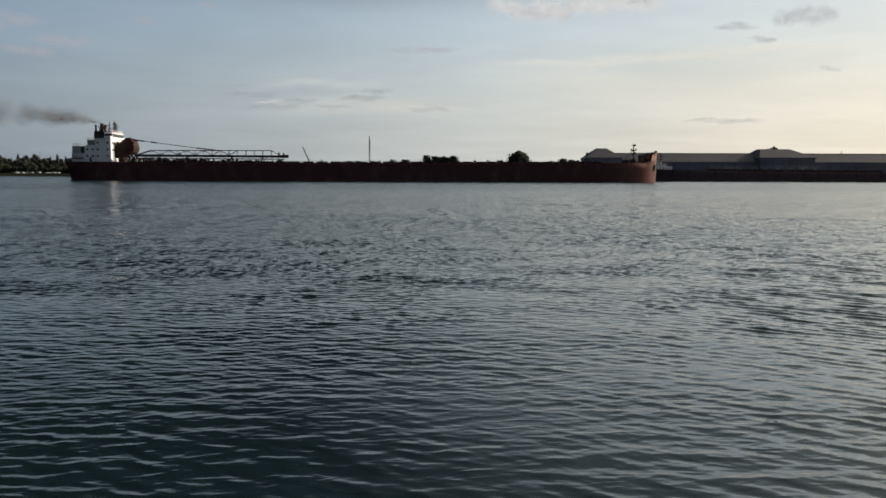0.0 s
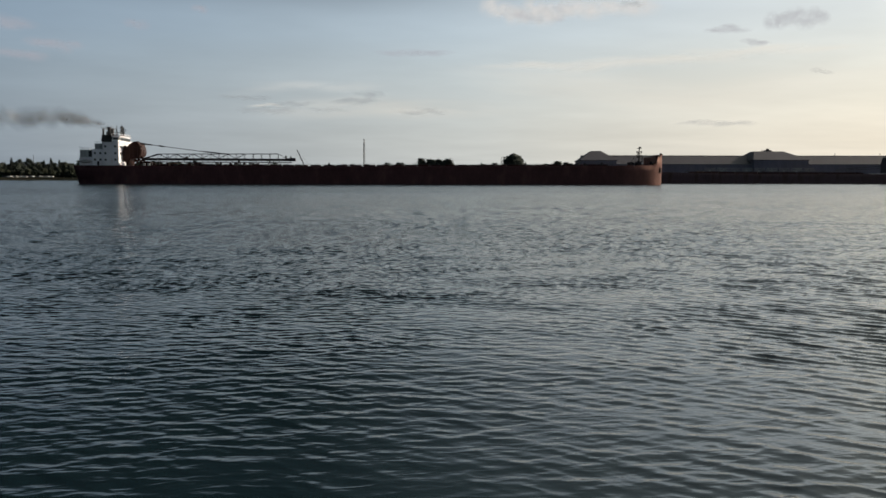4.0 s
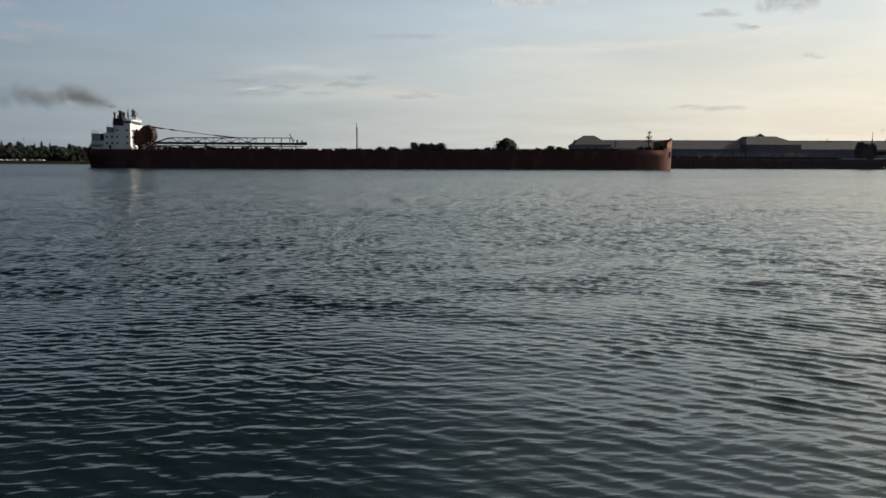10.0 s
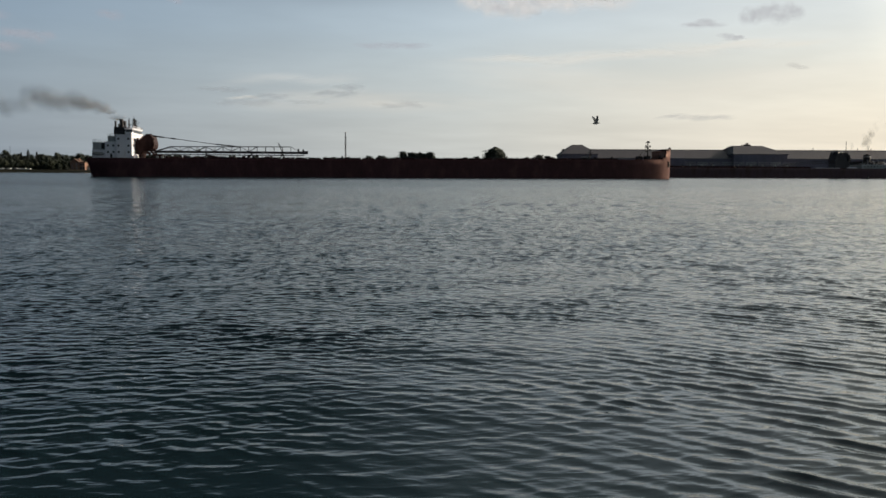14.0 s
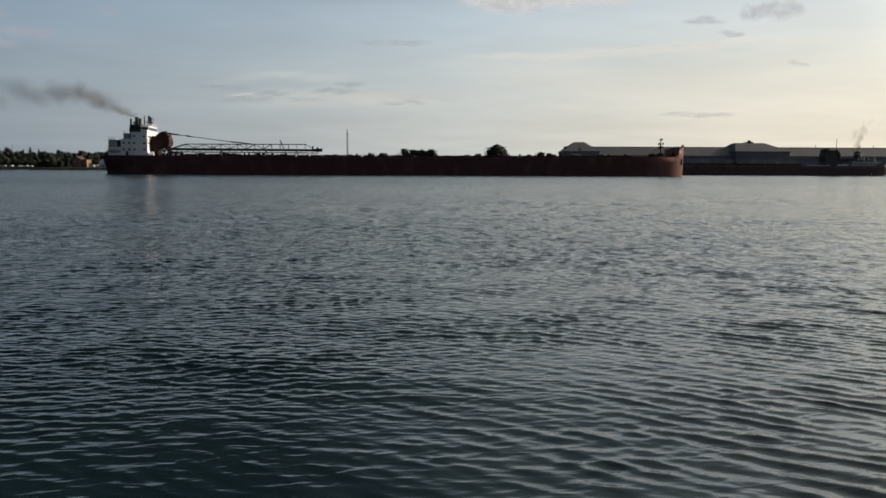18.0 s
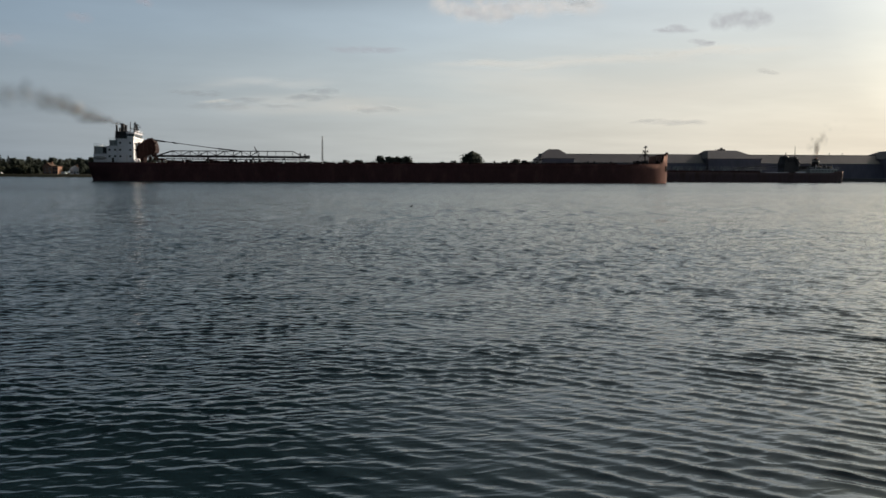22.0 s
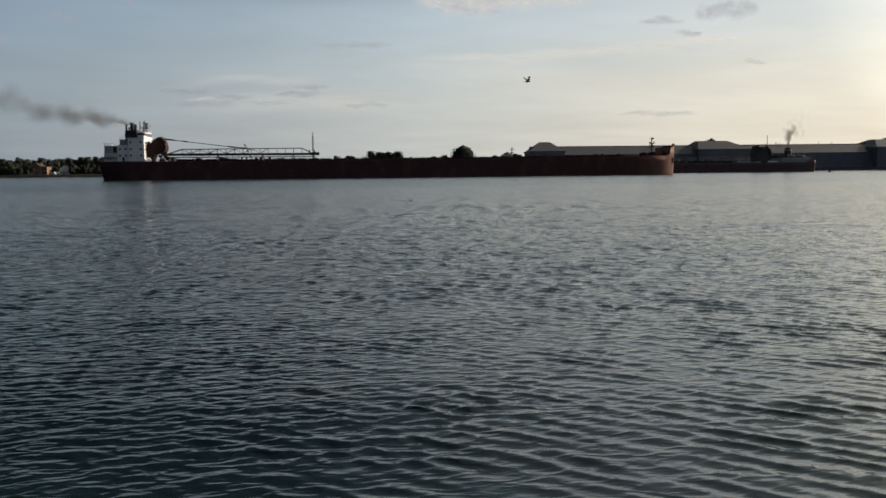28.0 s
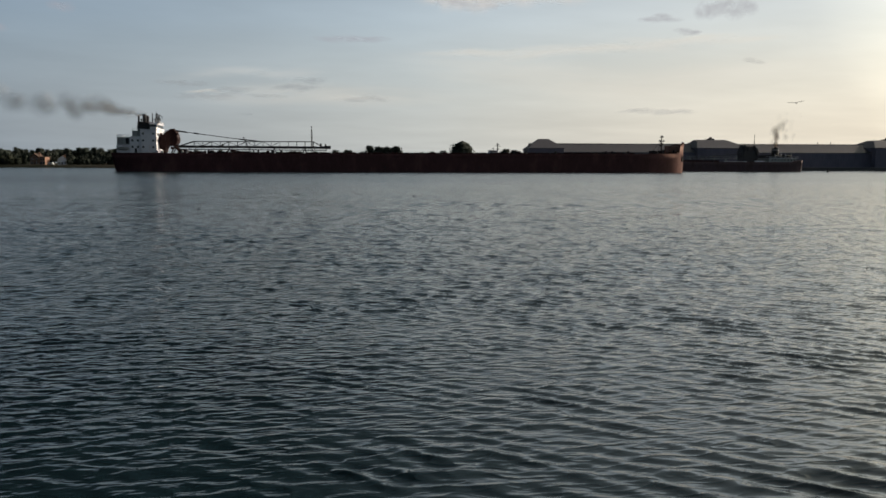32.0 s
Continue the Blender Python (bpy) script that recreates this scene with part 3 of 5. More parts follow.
def head_house(s0, s1, r0, r1, eave, ridge, cup=False):
    """Taller hip-roofed house over the shed; r0..r1 is its ridge."""
    ob = thing("transfer_house", on_bank(0, 763), "taller dark sheet-metal transfer house with grey hipped roof", "building", "transfer houses over the shed")
    eave, ridge, d = eave - LAND, ridge - LAND, 66
    n = max(3, round((s1 - s0) / 8))
    st = (s1 - s0) / n
    wall = mesh_of(make(lambda b: bx(b, 0.03, st - 0.03, 0, 0.5, -0.5, eave)), "wall_panel", SHEDWALL)
    for k in range(n):
        piece("wall_panel", wall, ob, pose(s0 + k * st, 0, 0))
    bm = bmesh.new()
    bx(bm, s0, s0 + 0.5, 0.5, d, -0.5, eave)
    part("side_wall", bm, SHEDWALL, ob)
    bm = bmesh.new()
    bx(bm, s1 - 0.5, s1, 0.5, d, -0.5, eave)
    part("side_wall", bm, SHEDWALL, ob)
    bm = bmesh.new()
    bx(bm, s0, s1, d, d + 0.5, -0.5, eave)
    part("rear_wall", bm, SHEDWALL, ob)
    bm = bmesh.new()
    o = 0.9
    b4 = [bm.verts.new(p) for p in ((s0 - o, -o, eave), (s1 + o, -o, eave), (s1 + o, d + o, eave), (s0 - o, d + o, eave))]
    t4 = [bm.verts.new(p) for p in ((s0 - o, -o, eave + 0.5), (s1 + o, -o, eave + 0.5), (s1 + o, d + o, eave + 0.5), (s0 - o, d + o, eave + 0.5))]
    r4 = [bm.verts.new(p) for p in ((r0, d / 2 - 6, ridge), (r1, d / 2 - 6, ridge), (r1, d / 2 + 6, ridge), (r0, d / 2 + 6, ridge))]
    bm.faces.new(b4[::-1])
    for k in range(4):
        j = (k + 1) % 4
        bm.faces.new((b4[k], b4[j], t4[j], t4[k]))
        bm.faces.new((t4[k], t4[j], r4[j], r4[k]))
    bm.faces.new(r4)
    part("roof", bm, ROOF, ob)
    if cup:
        c = (r0 + r1) / 2 + 1
        bm = bmesh.new()
        bx(bm, c - 3, c + 3, d / 2 - 2, d / 2 + 2, ridge - 0.3, ridge + 1.3)
        bx(bm, c - 1, c + 1, d / 2 - 1, d / 2 + 1, ridge + 1.3, ridge + 2.6)
        tube(bm, (c - 5, d / 2, ridge), (c - 5, d / 2, ridge + 1.2), 0.4)
        part("roof_cupola", bm, STEEL, ob)
    return ob


long_shed(70, 640)
head_house(68.0, 99, 79, 88, 18.9, 28.3)
head_house(219.0, 265.7, 226, 252, 19.4, 28.0, True)
head_house(378, 430, 389, 417, 20.1, 28.0, True)


def loading_gantry():
    """Low pale conveyor on A-frame trestles along the quay."""
    ob = thing("loading_gantry", on_bank(0, 752, LAND), "pale grey conveyor gantry on A-frame trestles along the quay", "gantry")
    for k in range(9):
        x = 178 + 10.5 * k
        bm = bmesh.new()
        for dx in (-2.6, 2.6):
            tube(bm, (x + dx, -1.4, -0.2), (x, 0, 8.2), 0.3, n=5)
            tube(bm, (x + dx, 1.4, -0.2), (x, 0, 8.2), 0.3, n=5)
        tube(bm, (x - 1.3, 0, 4.0), (x + 1.3, 0, 4.0), 0.25, n=5)
        part("trestle", bm, PALE, ob)
    for k in range(9):
        x = 174 + 10.5 * k
        bm = bmesh.new()
        for z in (8.0, 9.9):
            tube(bm, (x, 0, z), (x + 9.2, 0, z), 0.22, n=5)
        for i in range(4):
            tube(bm, (x + 2.3 * i, 0, 8.0), (x + 2.3 * i + 1.15, 0, 9.9), 0.2, n=4)
            tube(bm, (x + 2.3 * i + 1.15, 0, 9.9), (x + 2.3 * i + 2.3, 0, 8.0), 0.2, n=4)
        part("conveyor_truss", bm, PALE if k % 2 else GREY, ob)


loading_gantry()


# ---- trees ----
def leafy(seed, h, w, base=0.22, lobes=11, leaves=1700, foliage=None, core=0.62):
    """Trunk with limbs and a broken crown of many leaf clumps; returns a thing at the origin."""
    rr = random.Random(seed)
    ob = new("tree")
    bm = bmesh.new()
    tube(bm, (0, 0, -0.5), (0.2, 0, h * 0.45), 0.035 * w + 0.2, 0.2, 7)
    cents = []
    for k in range(lobes):
        a = k * 2.4 + rr.uniform(-0.4, 0.4)
        f = (k + 0.5) / lobes
        rad = w * 0.5 * math.sqrt(max(0.05, 1 - (2 * f - 0.75) ** 2)) * rr.uniform(0.45, 0.72)
        c = Vector((math.cos(a) * rad, math.sin(a) * rad, h * (base + (0.93 - base) * f)))
        cents.append((c, w * rr.uniform(0.17, 0.27)))
        tube(bm, (0.1, 0, h * (0.2 + 0.25 * f)), c, 0.16, 0.05, 5)
    cents.append((Vector((0, 0, h * 0.62)), w * 0.32))
    cents.append((Vector((0, 0, h * 0.42)), w * 0.3))
    part("trunk", bm, BARK, ob)
    bm = bmesh.new()
    for c, r in cents:
        bmesh.ops.create_icosphere(bm, subdivisions=1, radius=r * core, matrix=Matrix.Translation(c))
    for v in bm.verts:
        v.co += Vector((rr.uniform(-1, 1), rr.uniform(-1, 1), rr.uniform(-1, 1))) * 0.05 * w
    for k in range(leaves):
        c, r = cents[k % len(cents)]
        d = Vector((rr.gauss(0, 1), rr.gauss(0, 1), rr.gauss(0, 1))).normalized()
        p = c + d * r * rr.uniform(0.5, 1.25)
        if p.z > h:
            p.z = h - rr.uniform(0, 0.6)
        u = (d.orthogonal().normalized() + Vector((rr.uniform(-.6, .6), rr.uniform(-.6, .6), rr.uniform(-.6, .6)))).normalized()
        v = d.cross(u).normalized()
        sz = rr.uniform(0.35, 0.8) * (0.4 + w * 0.036)
        vs = [bm.verts.new(p + (u * x + v * y) * sz + d * z) for x, y, z in ((-1, -0.3, 0), (-0.2, -0.9, 0.15), (0.9, -0.4, -0.1), (0.6, 0.7, 0.1), (-0.5, 0.8, -0.1))]
        bm.faces.new(vs)
    part("crown", bm, foliage or LEAF, ob)
    return ob


def conifer(seed, h, w):
    rr = random.Random(seed)
    ob = new("conifer")
    bm = bmesh.new()
    tube(bm, (0, 0, -0.5), (0, 0, h * 0.97), 0.35, 0.06, 6)
    part("trunk", bm, BARK, ob)
    bm = bmesh.new()
    for k in range(300):
        f = (k + rr.random()) / 300
        z = h * (0.12 + 0.88 * f)
        rad = w * 0.5 * (1 - f) ** 0.85 * rr.uniform(0.5, 1.1) + 0.15
        a = k * 2.4
        d = Vector((math.cos(a), math.sin(a), -0.35))
        t = Vector((-math.sin(a), math.cos(a), 0))
        o = Vector((0, 0, z))
        vs = [bm.verts.new(q) for q in (o + d * rad * 0.2 + t * 0.3, o + d * rad * 0.65 + t * (0.35 + rad * 0.14), o + d * rad, o + d * rad * 0.65 - t * (0.35 + rad * 0.14), o + d * rad * 0.2 - t * 0.3)]
        bm.faces.new(vs)
    part("crown", bm, NEEDLE, ob)
    return ob


KINDS = [(leafy(11, 20, 13), 20), (leafy(12, 18, 15, 0.16), 18), (leafy(13, 22, 12, 0.25), 22), (leafy(14, 12, 11, 0.08, 9, 1300), 12), (conifer(15, 20, 10), 20), (conifer(16, 16, 8.5), 16), (leafy(17, 8, 10, 0.04, 9, 1300, SHRUB), 8)]
for ob, _h in KINDS:
    tagged(ob, "green broadleaf tree with full uneven crown on the bank" if ob.name.startswith("tree") else "dark pointed conifer standing among the bank's trees", "tree", "trees on the far bank")
FREE = [True] * len(KINDS)


def plant(kind, az, r, h, z=LAND):
    ob, h0 = KINDS[kind]
    k = h / h0
    m = on_bank(at_az(az, r), r, z, random.uniform(0, 360))
    if FREE[kind]:
        FREE[kind] = False
        ob.matrix_basis = m
        c = ob
    else:
        c = copy_thing(ob, m)
    c.scale = (k * random.uniform(0.9, 1.1), k * random.uniform(0.9, 1.1), k)
    return c


random.seed(21)
# wood at the downstream end
az = -25.0
while az < -8.5:
    con = az < -16.5 and random.random() < 0.3
    gap = -14.9 < az < -13.0
    c = plant(random.choice((4, 5)) if con else random.choice((0, 1, 2)), az, random.uniform(806, 850), random.uniform(14.5, 17.5) + (1.5 if con else 0) + (random.uniform(0, 4) if az < -17 else 0))
    if con:
        c.scale = (c.scale.x * 1.5, c.scale.y * 1.5, c.scale.z)
    plant(random.choice((1, 0, 2)), az + 0.2, random.uniform(855, 880), random.uniform(13.5, 16.5))
    if not gap:
        plant(random.choice((1, 3, 3)), az + 0.3, random.uniform(788, 800), random.uniform(8, 13))
        plant(3, az + 0.1, random.uniform(776, 784), random.uniform(4, 8))
    az += random.uniform(0.3, 0.52)
az = -21.0
while az < -14.95:
    plant(6, az, random.uniform(777, 786), random.uniform(5.5, 8.5))
    az += random.uniform(0.3, 0.5)
# low growth behind the freighter
az = -8.5
while az < 16.5:
    plant(random.choice((3, 3, 1)), az, random.uniform(800, 840), random.uniform(10.5, 15.0))
    az += random.uniform(0.35, 0.7)
for az, h, k in ((6.35, 19.2, 0), (6.9, 18.2, 1), (7.5, 18.7, 2), (8.15, 19.0, 0), (7.85, 17.8, 2), (7.2, 17.5, 1), (15.5, 16.5, 1), (16.1, 15.5, 1), (4.9, 15, 3)):
    c = plant(k, az, 800, h)
    c.scale = (c.scale.x * 1.25, c.scale.y * 1.25, c.scale.z)
round_tree = leafy(40, 21.5, 24, 0.0, 22, 4200, core=0.8)
tagged(round_tree, "large round-crowned dark green tree on the bank", "tree", "trees on the far bank")
round_tree.matrix_basis = on_bank(at_az(12.53, 800), 800, LAND)
round_tree.scale = (1.18, 1.18, 0.98)


# ---- things on the far bank ----
def lattice_tower():
    ob = thing("radio_tower", on_bank(at_az(2.45, 800), 800, LAND), "slender steel lattice radio tower with small antennas", "tower")
    h = 37.0
    corners = [(0.7 * math.cos(a), 0.7 * math.sin(a)) for a in (0.5, 2.6, 4.7)]
    for x, y in corners:
        bm = bmesh.new()
        tube(bm, (x * 1.3, y * 1.3, -0.5), (x * 0.8, y * 0.8, h - 3), 0.2)
        part("leg", bm, STEEL, ob)
    bm = bmesh.new()
    z = 0.5
    while z < h - 4:
        for k in range(3):
            (x0, y0), (x1, y1) = corners[k], corners[(k + 1) % 3]
            tube(bm, (x0, y0, z), (x1, y1, z + 1.6), 0.05, n=4)
            tube(bm, (x0, y0, z), (x1, y1, z), 0.05, n=4)
        z += 1.6
    part("bracing", bm, STEEL, ob)
    for z, r in ((h - 13.5, 0.7), (h - 13.2, 0.6), (h - 3.5, 0.7), (h - 0.9, 0.95)):
        bm = bmesh.new()
        tube(bm, (0, 0, z), (0, 0, z + 0.9), r, r * 0.9, 8)
        part("antenna", bm, GREY, ob)
    bm = bmesh.new()
    tube(bm, (0, 0, h - 3.5), (0, 0, h), 0.3, 0.12)
    part("mast_top", bm, STEEL, ob)


def shore_crane():
    """Crawler crane behind the trees, its lattice boom leaning."""
    ob = thing("crane", on_bank(at_az(-1.15, 800), 800, LAND), "dark lattice-boom crawler crane with raised boom", "crane")
    box_part("cab", STEEL, ob, -2.5, 3.5, -1.6, 1.6, 1.3, 4.2, bevel=0.15)
    for y in (-2.6, 1.6):
        box_part("track", BLACK, ob, -3.2, 3.2, y, y + 1.0, 0, 1.3, bevel=0.2)
    a, b = Vector((-1.5, 0, 2.5)), Vector((-12.6, 0, 27.0))
    for off in ((0.55, 0.55), (0.55, -0.55), (-0.55, 0.55), (-0.55, -0.55)):
        o = Vector((off[0] * 0.9, off[1], off[0] * 0.4))
        bm = bmesh.new()
        tube(bm, a + o, b + o * 0.4, 0.15)
        part("boom_chord", bm, STEEL, ob)
    bm = bmesh.new()
    for k in range(18):
        p, q = a.lerp(b, k / 18), a.lerp(b, (k + 1) / 18)
        e = 0.55 if k % 2 else -0.55
        tube(bm, p + Vector((e, e, 0)), q - Vector((e, -e, 0)), 0.08, n=4)
        tube(bm, p + Vector((e, -e, 0)), q - Vector((e, e, 0)), 0.08, n=4)
    part("boom_lacing", bm, STEEL, ob)
    bm = bmesh.new()
    tube(bm, b, (3.2, 0, 6.5), 0.06, n=4)
    tube(bm, b, (-12.8, 0, 20.0), 0.05, n=4)
    part("cable", bm, STEEL, ob)


def gabled_house(az, r, w, d, eave, ridge, wall, roof, label, rows=2, turn=0.0, cols=4):
    ob = thing("house", on_bank(at_az(az, r), r, LAND, turn), label, "house", "houses on the bank")
    bm = bmesh.new()
    slab(bm, ((-w / 2, -0.5), (w / 2, -0.5), (w / 2, eave), (0, ridge - 0.2), (-w / 2, eave)), 0, d)
    part("wall", bm, wall, ob)
    for sgn in (-1, 1):
        bm = bmesh.new()
        slab(bm, ((0, ridge), (sgn * (w / 2 + 0.6), eave - 0.25), (sgn * (w / 2 + 0.6), eave + 0.05), (0, ridge + 0.3)), -0.6, d + 0.6)
        part("roof", bm, roof, ob)
    for i in range(rows):
        for k in range(cols):
            x = -w / 2 + (k + 0.5) * w / cols
            z = 0.9 + i * (eave - 0.6) / rows
            win = box_part("window", WHITE, ob, x - 0.75, x + 0.75, -0.1, 0.05, z, z + 1.6)
            box_part("pane", GLASS, win, x - 0.62, x + 0.62, -0.13, -0.09, z + 0.13, z + 1.47)
    box_part("door", ROOFDARK, ob, -0.5, 0.5, -0.08, 0.05, 0, 2.1)
    box_part("chimney", BRICK, ob, w * 0.22, w * 0.22 + 0.9, d * 0.5, d * 0.5 + 0.9, eave, ridge + 1.2)
    return ob


def brick_hall():
    """Tan waterfront house: tall gable beside a lower flat wing with wide dark openings."""
    ob = gabled_house(-14.55, 770, 8.2, 10, 7.2, 10.2, BRICK, ROOFDARK, "tan brick waterfront house with brown gabled roof", 2, cols=2)
    box_part("wing", BRICK, ob, 4.1, 9.4, 1.0, 10, -0.5, 7.0)
    box_part("wing_roof", ROOFDARK, ob, 3.9, 9.8, 0.5, 10.4, 7.0, 7.5)
    for x in (4.9, 7.3):
        box_part("opening", GLASS, ob, x, x + 1.8, 0.9, 1.1, 0.4, 2.8)
        box_part("opening", GLASS, ob, x, x + 1.5, 0.9, 1.1, 4.2, 5.8)


def pole():
    ob = thing("flag_pole", on_bank(at_az(-18.08, 812), 812, LAND), "thin steel pole rising above the trees", "pole")
    bm = bmesh.new()
    tube(bm, (0, 0, -0.5), (0, 0, 21.5), 0.25, 0.14, 8)
    part("shaft", bm, STEEL, ob)
    bm = bmesh.new()
    tube(bm, (0, 0, 21.5), (0, 0, 22.2), 0.3, 0.25, 8)
    part("cap", bm, STEEL, ob)


lattice_tower()
pole()
shore_crane()
brick_hall()
gabled_house(-13.0, 782, 7.5, 9, 5.6, 8.4, WHITE, ROOFDARK, "small white house with dark gabled roof", 1, turn=20, cols=3)
gabled_house(-16.2, 786, 9.5, 9, 4.0, 6.5, GREY, ROOFDARK, "low grey bank-side house half hidden by trees", 1, cols=3)


def car(paint, m, van=False):
    ob = thing("van" if van else "car", m, "parked light van beside the house" if van else "small parked car facing along the bank road", "van" if van else "car", "cars parked along the bank")
    prof = ((-2.1, 0.3), (2.1, 0.3), (2.15, 0.75), (1.2, 0.95), (0.6, 1.45), (-1.1, 1.5), (-1.75, 1.0), (-2.15, 0.9)) if not van else ((-2.5, 0.35), (2.5, 0.35), (2.5, 1.0), (1.7, 1.25), (1.2, 2.1), (-2.4, 2.15))
    bm = bmesh.new()
    slab(bm, prof, -0.85, 0.85)
    part("body", bm, paint, ob, bevel=0.05)
    bm = bmesh.new()
    slab(bm, ((0.95, 1.0), (0.5, 1.38), (-1.05, 1.42), (-1.5, 1.02)), -0.87, 0.87)
    part("side_glass", bm, GLASS, ob)
    for x in (-1.35, 1.35):
        for y in (-0.88, 0.68):
            bm = bmesh.new()
            tube(bm, (x, y, 0.32), (x, y + 0.2, 0.32), 0.32, n=12)
            part("wheel", bm, RUBBER, ob)
    return ob


random.seed(5)
for k in range(20):
    az = -19.65 + k * 0.135 + random.uniform(-0.05, 0.05)
    r = 758 if k % 3 else 768
    car(CARPAINTS[random.choice((0, 0, 0, 0, 1, 2))], on_bank(at_az(az, r), r + random.uniform(-2, 2), LAND + 0.05, random.choice((0, 180, 12, -15))))
car(CARPAINTS[0], on_bank(at_az(-13.62, 766), 766, LAND + 0.05), True)


# ---- ships ----
def hull(name, ob, material, xs, half, deck, wl_half, deep=-4.0, inner=None):
    """Plated hull: half(x) at the deck edge, wl_half(x) at and under the water."""
    bm = bmesh.new()
    rows = []
    for x in xs:
        zt = deck(x)
        lv = [(deep, 1.0), (0.0, 1.0), (zt * 0.35, 0.65), (zt * 0.7, 0.25), (zt, 0.0)]
        sec = []
        for sgn in (-1, 1):
            sec.append([bm.verts.new((x + lean(x) * (1 - w), sgn * max(0.02, half(x) * (1 - w) + wl_half(x) * w), z)) for z, w in lv])
        rows.append(sec)
    for a, b in zip(rows, rows[1:]):
        for side in (0, 1):
            for k in range(4):
                bm.faces.new((a[side][k], b[side][k], b[side][k + 1], a[side][k + 1]))
        bm.faces.new((a[0][4], b[0][4], b[1][4], a[1][4]))
        bm.faces.new((a[0][0], b[0][0], b[1][0], a[1][0]))
    for e in (rows[0], rows[-1]):
        bm.faces.new([*e[0], *e[1][::-1]])
    p = part(name, bm, material, ob)
    for f in p.data.polygons:
        f.use_smooth = abs(f.normal.z) < 0.5
    return p


def lean(x):
    return -1.2 if x < -148 else 0.0


def sheer(x):
    z = 9.2 + 0.000016 * (x + 150) ** 2
    f = min(1, max(0, (x - 150.2) / 1.4))
    g = min(1, max(0, (x - 153.0) / 0.5))
    return z + 1.0 * f + 3.9 * g + 1.1 * min(1, max(0, (x - 155.6) / 1.2))


def bow_half(x, start, length, b, full=2.6):
    if x <= start:
        return b
    return b * max(0.0, 1 - ((x - start) / length) ** full) ** 0.55


def rail(bm, pts, h=1.1, post=3.0):
    for p, q in zip(pts, pts[1:]):
        p, q = Vector(p), Vector(q)
        n = max(1, int((q - p).length / post))
        up = Vector((0, 0, h))
        tube(bm, p + up, q + up, 0.05, n=4)
        tube(bm, p + up * 0.55, q + up * 0.55, 0.04, n=4)
        for k in range(n + 1):
            c = p.lerp(q, k / n)
            tube(bm, c, c + up, 0.05, n=4)


def windows(ob, parent, xs, zs, y, w, h):
    for z in zs:
        for x in xs:
            fr = box_part("window", GREY, parent, x - w / 2 - 0.1, x + w / 2 + 0.1, y - 0.06, y + 0.1, z - h / 2 - 0.1, z + h / 2 + 0.1)
            box_part("pane", GLASS, fr, x - w / 2, x + w / 2, y - 0.1, y - 0.05, z - h / 2, z + h / 2)


